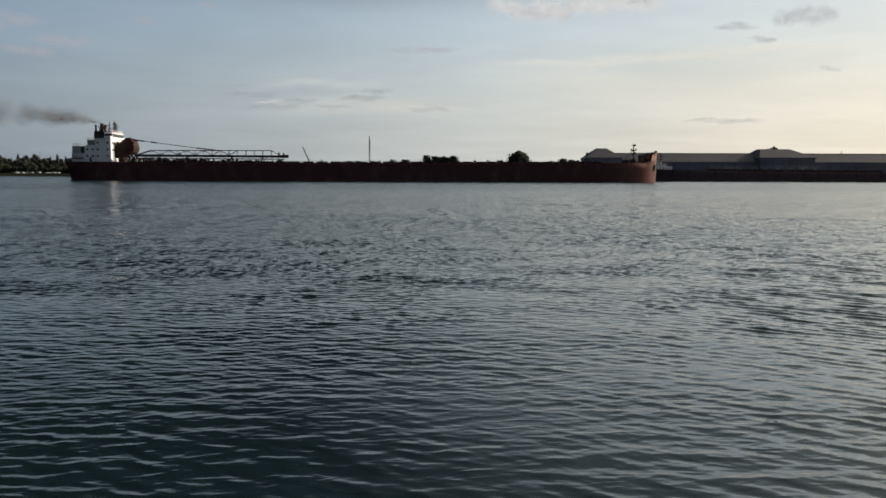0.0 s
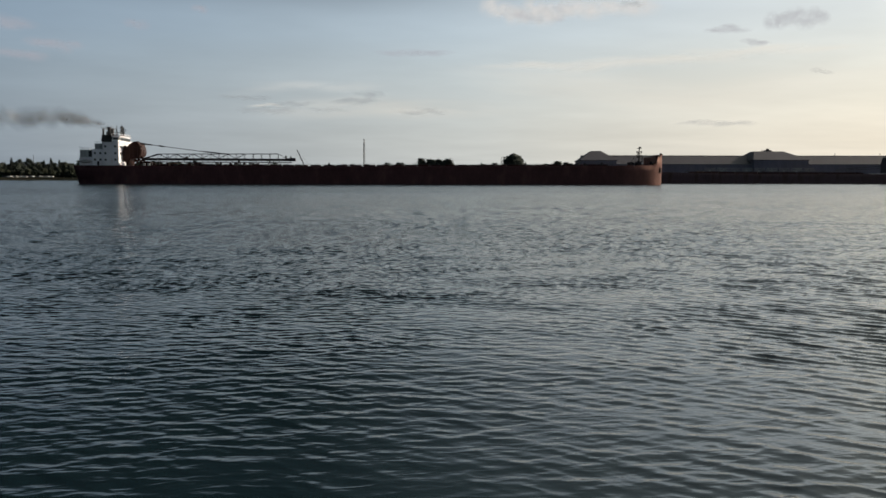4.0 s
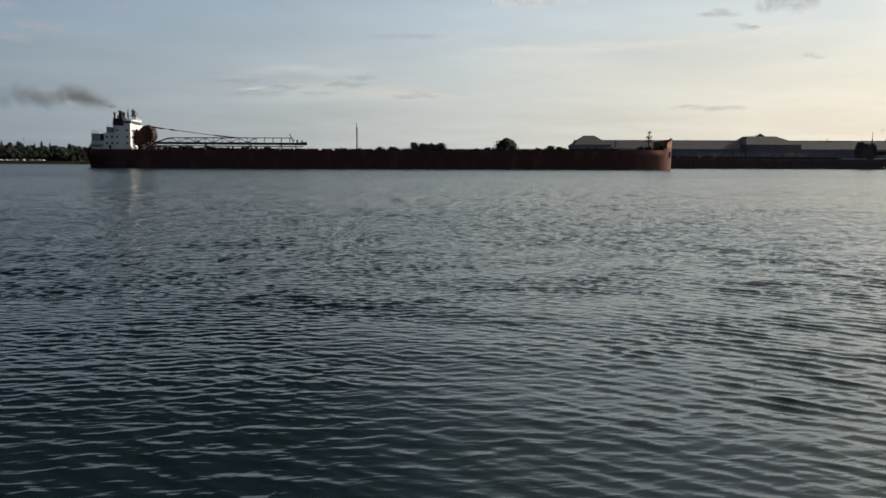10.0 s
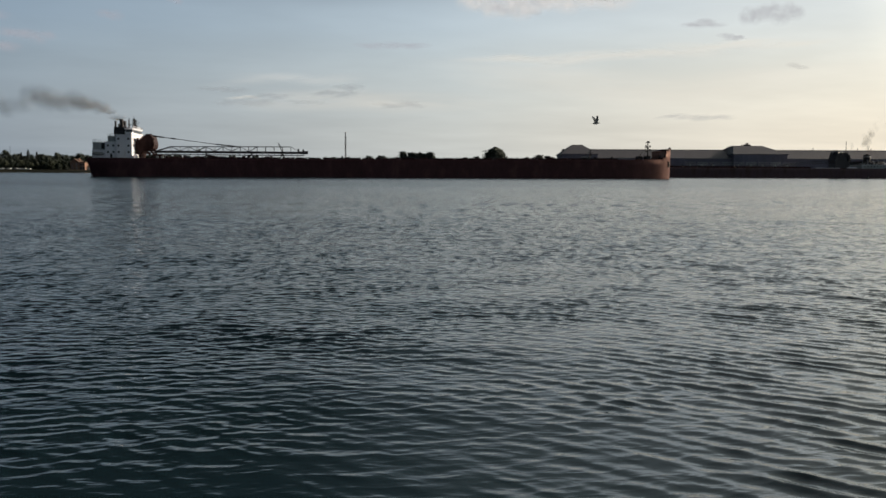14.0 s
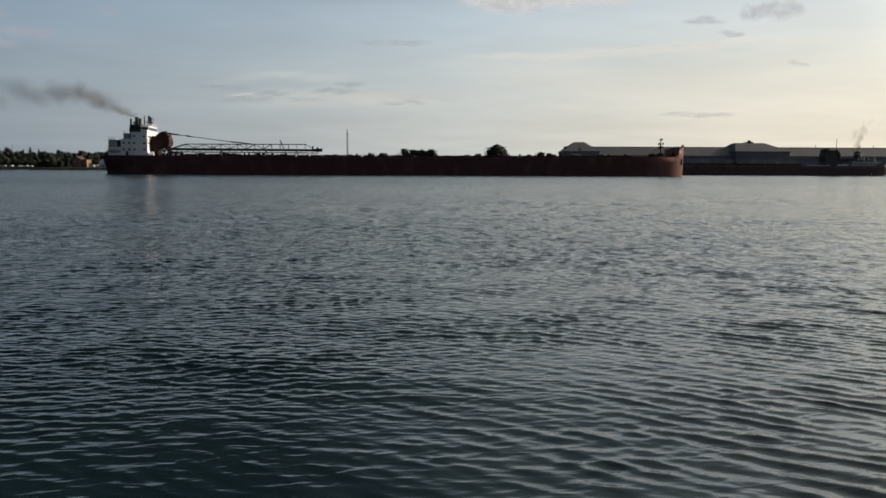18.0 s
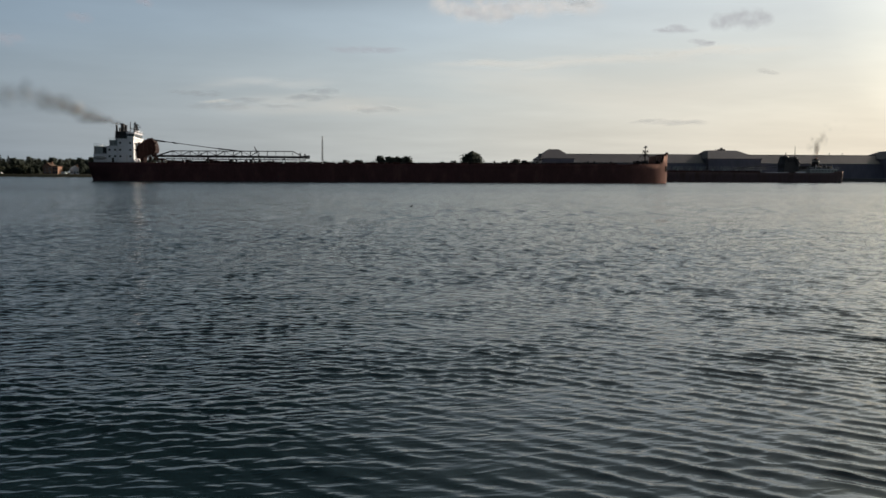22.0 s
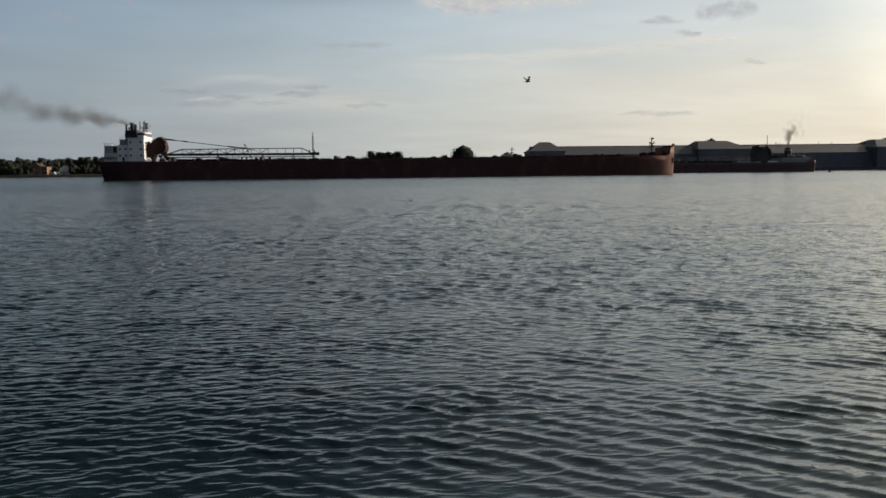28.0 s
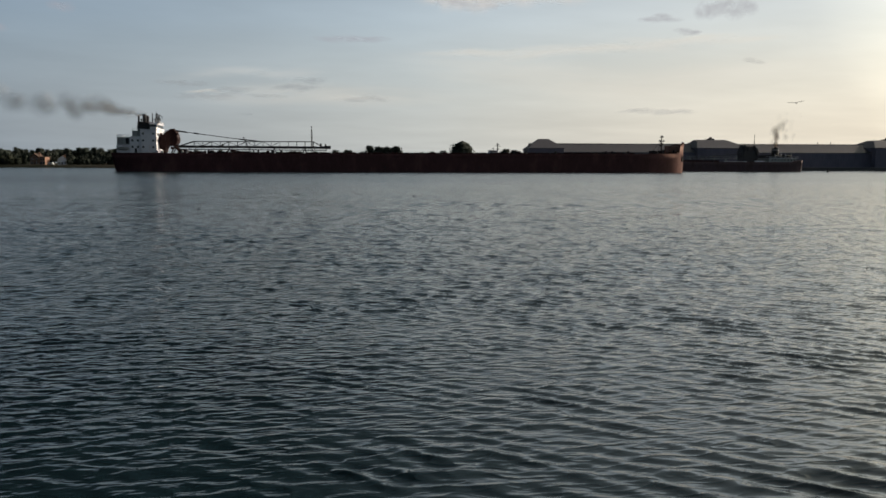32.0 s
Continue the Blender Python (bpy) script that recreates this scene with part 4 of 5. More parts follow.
def freighter():
    """Long lake freighter; x towards her bow, y = -16 the side that faces the camera."""
    ob = thing("lake_freighter", pose(21.0, 457.1, 0), "long rust-red lake bulk freighter with white aft deckhouse", "ship")
    half = lambda x: bow_half(x, 123, 36.6, 16.0, 2.3) if x > 0 else 16.0 * (1 - 0.10 * max(0, (-140 - x) / 12) ** 2)
    wlh = lambda x: bow_half(x, 121, 38.4, 15.9, 2.3) if x > 0 else 16.0 * (1 - 0.35 * max(0, (-128 - x) / 24) ** 2)
    xs = [-152, -150, -147, -143, -138, -130] + list(range(-120, 110, 12)) + [112, 116, 120, 124, 128, 132, 136, 140, 144, 147, 149, 150.2, 151.6, 153, 153.5, 154.4, 155.6, 156.8, 157.8, 158.6, 159.1, 159.4, 159.55]
    hull("hull", ob, HULL, xs, half, sheer, wlh)
    # anchor pocket on the shell plating: a near-black slab paints the recess's shade
    box_part("anchor_pocket", POCKET, ob, -0.95, 0.95, -0.16, 0.6, -1.6, 1.6, label="near-black slab painting the shade of the anchor pocket").matrix_basis = pose(156.6, -6.25, 8.0, 0, 0, 50)
    bm = bmesh.new()
    bx(bm, -0.5, 0.5, -0.3, 0.0, -1.0, -0.6)
    tube(bm, (0, -0.2, -0.9), (0, -0.2, 1.2), 0.16)
    part("anchor", bm, STEEL, ob).matrix_basis = pose(156.6, -6.25, 8.0, 0, 0, 50)
    # after deckhouse, tier by tier
    z0 = 9.3
    aft = box_part("aft_house", WHITE, ob, -151.0, -144.5, -12.5, 12.5, z0, 13.2, bevel=0.08)
    box_part("aft_upper_house", PALE, ob, -150.8, -144.5, -12.0, 12.0, 13.2, 17.1, bevel=0.08)
    mid = box_part("mid_house", WHITE, ob, -144.5, -139.3, -13.4, 13.0, z0, 17.4, bevel=0.08)
    main = box_part("bridge_tower", WHITE, ob, -139.3, -131.6, -14.0, 12.0, z0, 20.9, bevel=0.1)
    box_part("engine_hatch_house", PALE, ob, -143.4, -139.3, -12.6, 8.0, 17.4, 20.3, bevel=0.1)
    for x in (-142.5, -140.5):
        box_part("louvre", GREY, ob, x - 0.7, x + 0.7, -12.7, -12.58, 17.9, 19.7, label="grey ventilation louvre")
    bm = bmesh.new()
    rail(bm, [(-143.3, -12.4, 20.3), (-139.5, -12.4, 20.3)], 1.0, 1.2)
    part("hatch_rail", bm, GREY, ob)
    box_part("tier_ledge", WHITE, ob, -151.2, -139.3, -13.7, 13.3, 13.1, 13.3)
    box_part("tier_ledge", WHITE, ob, -139.7, -131.1, -14.5, 12.5, 20.75, 20.98)
    box_part("tier_ledge", WHITE, ob, -139.7, -131.2, -14.25, 12.3, 16.9, 17.05)
    box_part("lower_hold_house", WHITE, ob, -131.6, -129.8, -11.0, 11.0, z0, 11.2, bevel=0.1)
    windows(ob, main, (-138.0, -133.2), (18.8, 15.4, 12.2), -14.0, 0.8, 0.8)
    windows(ob, mid, (-143.2, -140.6), (15.4, 12.2), -13.4, 0.8, 0.8)
    windows(ob, aft, (-149.6, -147.8), (11.3,), -12.5, 0.8, 0.8)
    for x in (-149.9, -148.4):
        box_part("recess", GREY, ob, x - 0.6, x + 0.6, -12.1, -11.9, 13.8, 16.5, label="grey louvred recess")
    # solid dark panel paints the shade inside a doorway
    box_part("recess", STEEL, ob, -146.6, -145.0, -12.1, -11.9, 13.7, 16.6, label="dark panel painted as a shaded doorway")
    box_part("side_door", STEEL, ob, -142.2, -141.2, -13.5, -13.35, z0, 11.4)
    # forward face: windows and dark doors
    for y in (-11, -7.5, -4, 3, 6.5, 10):
        for z in (18.6, 15.4):
            fr = box_part("window", GREY, main, -131.62, -131.48, y - 0.6, y + 0.6, z - 0.6, z + 0.6)
            box_part("pane", GLASS, fr, -131.5, -131.44, y - 0.5, y + 0.5, z - 0.5, z + 0.5)
    # bridge with wings
    br = box_part("wheelhouse", WHITE, ob, -134.9, -131.3, -12.0, 10.0, 20.98, 23.9, bevel=0.12)
    box_part("wheelhouse_roof", WHITE, ob, -135.3, -130.9, -12.6, 10.6, 23.9, 24.2)
    for y in [-11 + 1.7 * k for k in range(13)]:
        box_part("pane", GLASS, br, -131.34, -131.22, y - 0.7, y + 0.7, 21.9, 23.5)
    for x in (-134.2, -133.1, -132.0):
        box_part("pane", GLASS, br, x - 0.55, x + 0.55, -12.06, -11.96, 21.9, 23.5)
    for y0, y1 in ((-15.6, -12.0), (10.0, 13.6)):
        box_part("bridge_wing", WHITE, ob, -134.4, -131.3, y0, y1, 20.98, 22.1, bevel=0.08)
    # funnel casing and uptakes
    box_part("funnel_casing", STEEL, ob, -141.8, -135.4, -5.5, 5.5, 20.5, 25.0, label="dark funnel casing", bevel=0.25)
    box_part("funnel_band", BLACK, ob, -141.9, -135.38, -5.6, 5.6, 21.6, 23.0, label="black funnel band")
    for x, y, top, r in ((-141.3, -3.5, 28.0, 0.5), (-140.9, 2.5, 26.9, 0.4), (-138.9, -1.0, 29.0, 0.95), (-138.0, 1.8, 28.4, 0.85), (-136.9, -3.0, 27.6, 0.6)):
        bm = bmesh.new()
        tube(bm, (x, y, 24.5), (x, y, top), r, r, 10)
        tube(bm, (x, y, top - 0.5), (x, y, top + 0.05), r * 1.15, r * 1.15, 10)
        part("exhaust_pipe", bm, BLACK, ob, "sooty black exhaust pipe")
    # masts
    for x, y, top, r in ((-134.9, -2, 29.8, 0.3), (-134.5, 5, 27.4, 0.24), (-134.0, -8, 28.3, 0.22), (-131.4, -3, 28.9, 0.26), (-131.3, -6, 28.4, 0.28)):
        bm = bmesh.new()
        tube(bm, (x, y, 24.0), (x, y, top), r, r * 0.6)
        part("pole_mast", bm, STEEL, ob)
    bm = bmesh.new()
    for dx, dy in ((-0.5, -0.5), (0.5, -0.5), (0.5, 0.5), (-0.5, 0.5)):
        tube(bm, (-133.0 + dx, dy, 24), (-133.0 + dx * 0.5, dy * 0.5, 29.6), 0.24, n=4)
    for k in range(6):
        z = 24.4 + k * 0.9
        tube(bm, (-133.5, -0.5, z), (-132.5, -0.5, z + 0.9), 0.1, n=4)
        tube(bm, (-133.5, 0.5, z), (-132.5, 0.5, z), 0.06, n=4)
    tube(bm, (-133.0, 0, 29.4), (-133.0, 0, 30.7), 0.12, 0.06)
    part("lattice_mast", bm, STEEL, ob)
    for z, l in ((26.6, 2.6), (28.4, 2.0)):
        bm = bmesh.new()
        bx(bm, -133.0 - l / 2, -133.0 + l / 2, -0.9, -0.6, z, z + 0.28)
        tube(bm, (-133.0, -0.75, z - 0.4), (-133.0, -0.75, z), 0.2)
        part("radar", bm, GREY, ob)
    bm = bmesh.new()
    for p, q in (((-132.0, -6, 26.9), (-129.4, -6, 26.9)), ((-131.7, -3, 28.4), (-130.1, -6, 25.2)), ((-134.2, -8, 26.2), (-130.4, -6, 25.8)), ((-131.0, -6, 28.1), (-129.2, -6, 27.4)), ((-132.4, 0, 28.9), (-130.2, -6, 28.4))):
        tube(bm, p, q, 0.14, n=4)
    part("yardarm", bm, STEEL, ob)
    for y0, y1 in ((-12.6, 10.6),):
        bm = bmesh.new()
        rail(bm, [(-135.2, y0, 24.2), (-131.0, y0, 24.2), (-131.0, y1, 24.2), (-135.2, y1, 24.2)], 1.1, 1.6)
        part("roof_rail", bm, WHITE, ob)
    bm = bmesh.new()
    rail(bm, [(-144.6, -12.2, 17.2), (-150.9, -12.2, 17.2), (-150.9, 12.2, 17.2)], 1.1, 1.6)
    part("deck_rail", bm, WHITE, ob)
    # lifeboat and small deck gear by the house
    for y in (-14.2, 14.2):
        bm = bmesh.new()
        bmesh.ops.create_icosphere(bm, subdivisions=2, radius=1, matrix=Matrix.Translation((-147.6, y, 11.3)) @ Matrix.Diagonal((3.2, 1.1, 0.9, 1)))
        part("lifeboat", bm, GREY, ob, "covered grey lifeboat")
    for x in (-131.5, -129.3, -119.5, -117.2):
        box_part("deck_locker", WHITE if x < -125 else GREY, ob, x - 0.5, x + 0.6, -14.5, -13.2, 9.3, 10.5, bevel=0.06)
    # elevator housing for the unloading boom
    bm = bmesh.new()
    prof = [(-131.5, 9.4), (-131.5, 17.6), (-130.4, 18.4), (-128.6, 19.0), (-127.4, 20.4), (-125.8, 21.7), (-124.2, 21.5), (-123.0, 20.2), (-122.5, 18.4), (-122.1, 16.4), (-122.6, 14.6), (-123.6, 13.6), (-126.0, 13.1), (-127.6, 12.9), (-128.3, 11.6), (-128.9, 9.4)]
    slab(bm, prof, -6.5, 6.5)
    part("elevator_housing", bm, RUSTRED, ob, "rust-brown enclosed conveyor elevator housing", 0.2)
    rh = random.Random(8)
    for x in (-130.2, -128.2, -126.2, -124.2):
        box_part("housing_rib", RUSTRED, ob, x - 0.12, x + 0.12, -6.75, -6.45, 13.6, 17.6 + 2.2 * math.sin((x + 132) / 9 * math.pi))
    for k in range(26):
        a = rh.uniform(-0.3, 3.6)
        x, z, w = -125.6 + 3.4 * math.cos(a) * rh.uniform(0.75, 1.12), 17.2 + 4.0 * math.sin(a) * rh.uniform(0.8, 1.08), rh.uniform(0.2, 0.5)
        box_part("housing_bracket", RUSTRED, ob, x - w, x + w, -6.9 + rh.uniform(0, 5), -6.0 + rh.uniform(0, 6), z - w, z + w * rh.uniform(0.5, 1.2), bevel=0.06)
    for x, z, w, h in ((-122.6, 18.6, 0.5, 0.9), (-123.0, 15.2, 0.45, 1.1), (-124.2, 21.2, 0.6, 0.6), (-128.6, 18.7, 0.7, 0.9), (-122.4, 13.4, 0.5, 0.7), (-125.2, 11.2, 0.8, 1.4), (-130.4, 18.2, 0.5, 1.3)):
        box_part("housing_fitting", RUSTRED, ob, x - w, x + w, -5.5, -3.5, z, z + h, bevel=0.1)
    for y in (-4.5, 4.5):
        bm = bmesh.new()
        tube(bm, (-124.5, y, 13.5), (-121.0, y, 9.4), 0.55)
        tube(bm, (-123.5, y, 13.6), (-125.8, y, 9.4), 0.35)
        part("housing_leg", bm, RUSTRED, ob)
    bm = bmesh.new()
    bx(bm, -121.8, -118.4, -4, 4, 9.4, 11.6)
    part("slewing_pedestal", bm, RUSTRED, ob, bevel=0.2)
    for y in (-2.2, 2.2):
        bm = bmesh.new()
        tube(bm, (-126.4, y, 21.2), (-118.4, y, 20.2), 0.42, 0.32)
        part("stay_head", bm, STEEL, ob)
        bm = bmesh.new()
        tube(bm, (-118.4, y, 20.2), (-89, y, 16.5), 0.13)
        part("stay_cable", bm, STEEL, ob)
        bm = bmesh.new()
        tube(bm, (-114.6, y, 19.75), (-112.6, y, 19.45), 0.35)
        part("cable_socket", bm, STEEL, ob)
        bm = bmesh.new()
        tube(bm, (-92, y, 16.9), (-80, y, 15.7), 0.3, 0.2)
        part("stay_link", bm, STEEL, ob)
    # unloading boom
    boom = box_part("boom", STEEL, ob, -122.5, -44.6, -2.4, 2.4, 12.2, 13.35, label="dark steel lattice unloading boom")
    bm = bmesh.new()
    slab(bm, ((-44.5, 12.1), (-44.5, 13.8), (-49, 13.5), (-49, 12.1)), -2.6, 2.6)
    part("boom_tip", bm, STEEL, boom)
    step = 4.38
    for y in (-2.3, 2.3):
        bm = bmesh.new()
        tube(bm, (-114.8, y, 15.5), (-53.4, y, 15.9), 0.16)
        tube(bm, (-121.8, y, 13.2), (-114.8, y, 15.5), 0.2)
        tube(bm, (-53.4, y, 15.9), (-49.0, y, 13.4), 0.12)
        part("upper_chord", bm, STEEL, boom)
        x = -114.8
        k = 0
        while x < -53:
            bm = bmesh.new()
            zt = 15.5 + (x + 114.8) * 0.0065
            tube(bm, (x, y, 13.3), (x, y, zt), 0.11, n=5)
            if x < -75:
                tube(bm, (x, y, 13.3) if k % 2 else (x, y, zt), (x + step, y, zt) if k % 2 else (x + step, y, 13.3), 0.11, n=5)
            part("lattice_bar", bm, STEEL, boom)
            x += step
            k += 1
    for x, h in ((-100.5, 1.0), (-49.5, 1.6), (-47, 1.3)):
        box_part("boom_fitting", STEEL, boom, x - 0.4, x + 0.4, -0.8, 0.8, 13.35, 13.35 + h, bevel=0.08)
    for x in (-97, -74, -58):
        for y in (-1.8, 1.8):
            bm = bmesh.new()
            tube(bm, (x - 1.2, y, 9.2), (x, y, 12.3), 0.22)
            tube(bm, (x + 1.2, y, 9.2), (x, y, 12.3), 0.22)
            part("boom_rest", bm, STEEL, ob)
    bm = bmesh.new()
    bx(bm, -118, -46.5, -1.6, 1.6, 11.15, 11.6)
    part("belt_gallery", bm, STEEL, ob)
    for k in range(24):
        x = -117 + k * 3.05
        box_part("gallery_hanger", STEEL, ob, x - 0.12, x + 0.12, -1.7, -1.5, 11.5, 12.3)
    bm = bmesh.new()
    rail(bm, [(-112, -2.9, 12.3), (-47, -2.9, 12.3)], 1.0, 2.2)
    part("boom_walkway_rail", bm, STEEL, boom)
    # fender strake and overboard pipes on the shell
    for a in range(-136, 108, 24):
        box_part("fender_strake", HULL, ob, a, a + 23.6, -16.14, -15.9, sheer(a) - 1.5, sheer(a) - 1.15)
    for x in (-128, -96, -61, -17, 34, 77):
        box_part("overboard_pipe", STEEL, ob, x - 0.3, x + 0.3, -16.1, -15.8, 2.2, 2.8, bevel=0.08)
    rg = random.Random(31)
    for k in range(34):
        x = -120 + k * 2.25 + rg.uniform(-0.6, 0.6)
        w, h = rg.uniform(0.3, 1.1), rg.uniform(0.4, 1.5)
        box_part("deck_fitting", rg.choice((STEEL, RUSTRED, RUSTRED)), ob, x - w, x + w, -9.5 - rg.random(), -8.0, 9.2, 9.5 + h, bevel=0.1)
    # conveyor machinery under the boom's heel
    for x, l, h in ((-117, 3.0, 1.6), (-111.5, 3.6, 1.2), (-106, 2.4, 1.9), (-101, 3.8, 1.3), (-94, 2.8, 1.0), (-88.5, 3.4, 1.5), (-80, 3.0, 0.9), (-66, 2.6, 1.2)):
        box_part("deck_machinery", RUSTRED, ob, x - l / 2, x + l / 2, -6.5, -3.0, 9.2, 9.5 + 0.7 * h, bevel=0.2)
    # hatches along the deck
    cover = mesh_of(finish(make(lambda b: bx(b, -2.6, 2.6, -9.5, 9.5, 0, 0.5)), 0.12), "hatch_cover", DECK)
    coam = mesh_of(make(lambda b: bx(b, -2.8, 2.8, -9.7, 9.7, -0.6, 0)), "coaming", RUSTRED)
    for k in range(34):
        x = -112 + k * 7.1
        z = sheer(x) + 0.3
        piece("hatch_cover", cover, ob, pose(x, 0, z))
        piece("coaming", coam, ob, pose(x, 0, z))
    # walkway rails and lamp posts at the deck edge
    for y in (-15.4, 15.4):
        for a in range(-126, 120, 12):
            bm = bmesh.new()
            rail(bm, [(a, y, sheer(a)), (a + 11.9, y, sheer(a + 12))], 1.0, 2.4)
            part("deck_rail", bm, STEEL, ob)
    rr = random.Random(9)
    for k in range(26):
        x = rr.uniform(-108, 132)
        h = rr.choice((0.7, 0.9, 1.1, 1.6))
        box_part("deck_vent", STEEL, ob, x - 0.45, x + 0.45, -13.6, -12.6, sheer(x) - 0.1, sheer(x) + h, bevel=0.1)
    # bow: shelter, windlasses, mast
    # this wall faces away from the sun; its pale tan paints the light
    box_part("bow_shelter", SHELTER, ob, 152.3, 153.2, -8.2, 8.2, 10.9, 15.4, label="wall behind the bow bulwark, coloured tan as if sunlit", bevel=0.1)
    for y in (-6.4, -3.2, 0, 3.2, 6.4):
        box_part("shelter_stiffener", SHELTER, ob, 151.9, 152.3, y - 0.15, y + 0.15, 10.9, 14.6)
    box_part("bow_bollard", RUSTRED, ob, 150.7, 151.5, -6.6, -5.6, 11.2, 12.9, bevel=0.1)
    for y in (-6, 6):
        bm = bmesh.new()
        tube(bm, (143.6, y - 2, 11.9), (143.6, y + 2, 11.9), 0.9, n=12)
        bx(bm, 142.7, 144.5, y - 2.6, y - 2.1, 10.4, 12.7)
        bx(bm, 142.7, 144.5, y + 2.1, y + 2.6, 10.4, 12.7)
        part("windlass", bm, STEEL, ob)
    box_part("bow_locker", STEEL, ob, 140.5, 141.8, -5, -3.5, 10.3, 12.1, bevel=0.1)
    mast = bmesh.new()
    tube(mast, (145.3, 0, 11.6), (145.3, 0, 20.6), 0.42, 0.28, 8)
    mast = part("bow_mast", mast, STEEL, ob)
    mast.matrix_basis = pose(1.1, 0, 0)
    for z, w in ((17.6, 1.3), (20.2, 1.0)):
        bm = bmesh.new()
        bx(bm, 145.3 - w, 145.3 + w, -w, w, z, z + 0.25)
        part("platform", bm, STEEL, mast)
    bm = bmesh.new()
    tube(bm, (145.3, 0, 20.4), (145.3, 0, 21.3), 0.45, 0.35, 8)
    part("masthead_lamp", bm, STEEL, mast)
    bm = bmesh.new()
    tube(bm, (146.8, 0.5, 17.9), (146.8, 0.5, 18.9), 0.4, 0.3, 8)
    part("side_lamp", bm, STEEL, mast)
    bm = bmesh.new()
    tube(bm, (145.3, 0, 18.5), (141.2, 3.5, 12), 0.1, n=5)
    tube(bm, (145.3, 0, 18.5), (141.2, -3.5, 12), 0.1, n=5)
    tube(bm, (145.3, 0, 17.6), (147.6, 0, 14.9), 0.1, n=5)
    part("mast_stay", bm, STEEL, mast)
    for x, z, w, h in ((144.2, 18.0, 0.35, 0.8), (146.3, 15.9, 0.4, 0.9), (144.5, 15.2, 0.45, 0.6), (146.1, 20.4, 0.25, 0.7)):
        box_part("lamp_box", STEEL, mast, x - w, x + w, -w, w, z, z + h, bevel=0.05)
    for x, h in ((150.9, 0.7), (153.0, 0.9), (155.2, 0.6), (157.2, 0.8), (158.5, 0.5)):
        y = -half(x)
        box_part("fairlead", RUSTRED, ob, x - 0.5, x + 0.5, y + 0.1, y + 1.1, sheer(x) - 0.2, sheer(x) + h, bevel=0.12)
    return ob


SHIP_A = freighter()


def sheer_b(x):
    return 6.9 + 0.00013 * max(0, x - 20) ** 2 + (1.2 if x < -108 else 0) * min(1, (-108 - x) / 4 if x < -108 else 0)


def second_freighter():
    """Older freighter passing behind; x towards her bow, cabins fore and aft. y = 11.5 faces the camera."""
    ob = thing("older_freighter", pose(324, 548, 0, 0, 0, 180), "dark brown older lake freighter with fore and aft cabins", "ship")
    half = lambda x: bow_half(x, 84, 33.0, 11.5) if x > 0 else 11.5 * (1 - 0.14 * max(0, (-104 - x) / 17) ** 2)
    wlh = lambda x: bow_half(x, 82, 34.6, 11.4) if x > 0 else 11.5 * (1 - 0.3 * max(0, (-100 - x) / 21) ** 2)
    xs = [-116.6, -115.4, -114, -112, -108, -104] + list(range(-98, 80, 10)) + [84, 88, 92, 96, 99, 102, 105, 108, 110.5, 112.5, 114, 115.2, 116, 116.4]
    hull("hull", ob, HULL_B, xs, half, sheer_b, wlh)
    bm = bmesh.new()
    bx(bm, -117.1, -116.3, 3.0, 9.2, 1.2, 7.6)
    part("stern_plate", bm, WHITE, ob, "pale upright plate on the stern", 0.1)
    # after cabin
    cab = box_part("after_cabin", PALE, ob, -112.5, -91, -9.5, 9.5, 6.7, 9.4, bevel=0.1)
    box_part("boat_deck_house", STEEL, ob, -110, -93, -7.5, 7.5, 9.4, 12.0, bevel=0.1)
    box_part("boat_deck", WHITE, ob, -113.5, -90, -10.3, 10.3, 9.4, 9.6)
    for x in [-110.8 + 2.5 * k for k in range(8)]:
        fr = box_part("window", GREY, cab, x - 0.5, x + 0.5, 9.45, 9.58, 7.7, 8.8)
        box_part("pane", GLASS, fr, x - 0.4, x + 0.4, 9.57, 9.62, 7.8, 8.7)
    for x in (-106, -98):
        bm = bmesh.new()
        bmesh.ops.create_icosphere(bm, subdivisions=2, radius=1, matrix=Matrix.Translation((x, 8.8, 10.9)) @ Matrix.Diagonal((3.0, 1.0, 0.9, 1)))
        part("lifeboat", bm, STEEL, ob, "dull dark lifeboat")
        for dx in (-2.4, 2.4):
            bm = bmesh.new()
            tube(bm, (x + dx, 9.6, 9.6), (x + dx, 9.4, 12.6), 0.14)
            tube(bm, (x + dx, 9.4, 12.6), (x + dx, 8.4, 13.0), 0.12)
            part("davit", bm, WHITE, ob)
    bm = bmesh.new()
    tube(bm, (-101.3, 0, 11.5), (-101.5, 0, 16.6), 2.5, 2.35, 18)
    fn = part("funnel", bm, STEEL, ob, "stout dark funnel")
    bm = bmesh.new()
    tube(bm, (-101.4, 0, 14.8), (-101.45, 0, 15.8), 2.5, 2.47, 18)
    part("funnel_band", bm, GREY, fn)
    bm = bmesh.new()
    tube(bm, (-101.5, 0, 16.4), (-101.5, 0, 17.4), 1.0, 1.0, 12)
    part("exhaust_pipe", bm, BLACK, fn)
    bm = bmesh.new()
    rail(bm, [(-113.3, 10.2, 9.6), (-88.2, 10.2, 9.6)], 1.1, 2.2)
    part("boat_deck_rail", bm, WHITE, ob)
    bm = bmesh.new()
    tube(bm, (-84.8, 0, 7), (-84.8, 0, 26.0), 0.35, 0.16, 8)
    part("after_mast", bm, STEEL, ob)
    # conveyor tower and boom gear
    bm = bmesh.new()
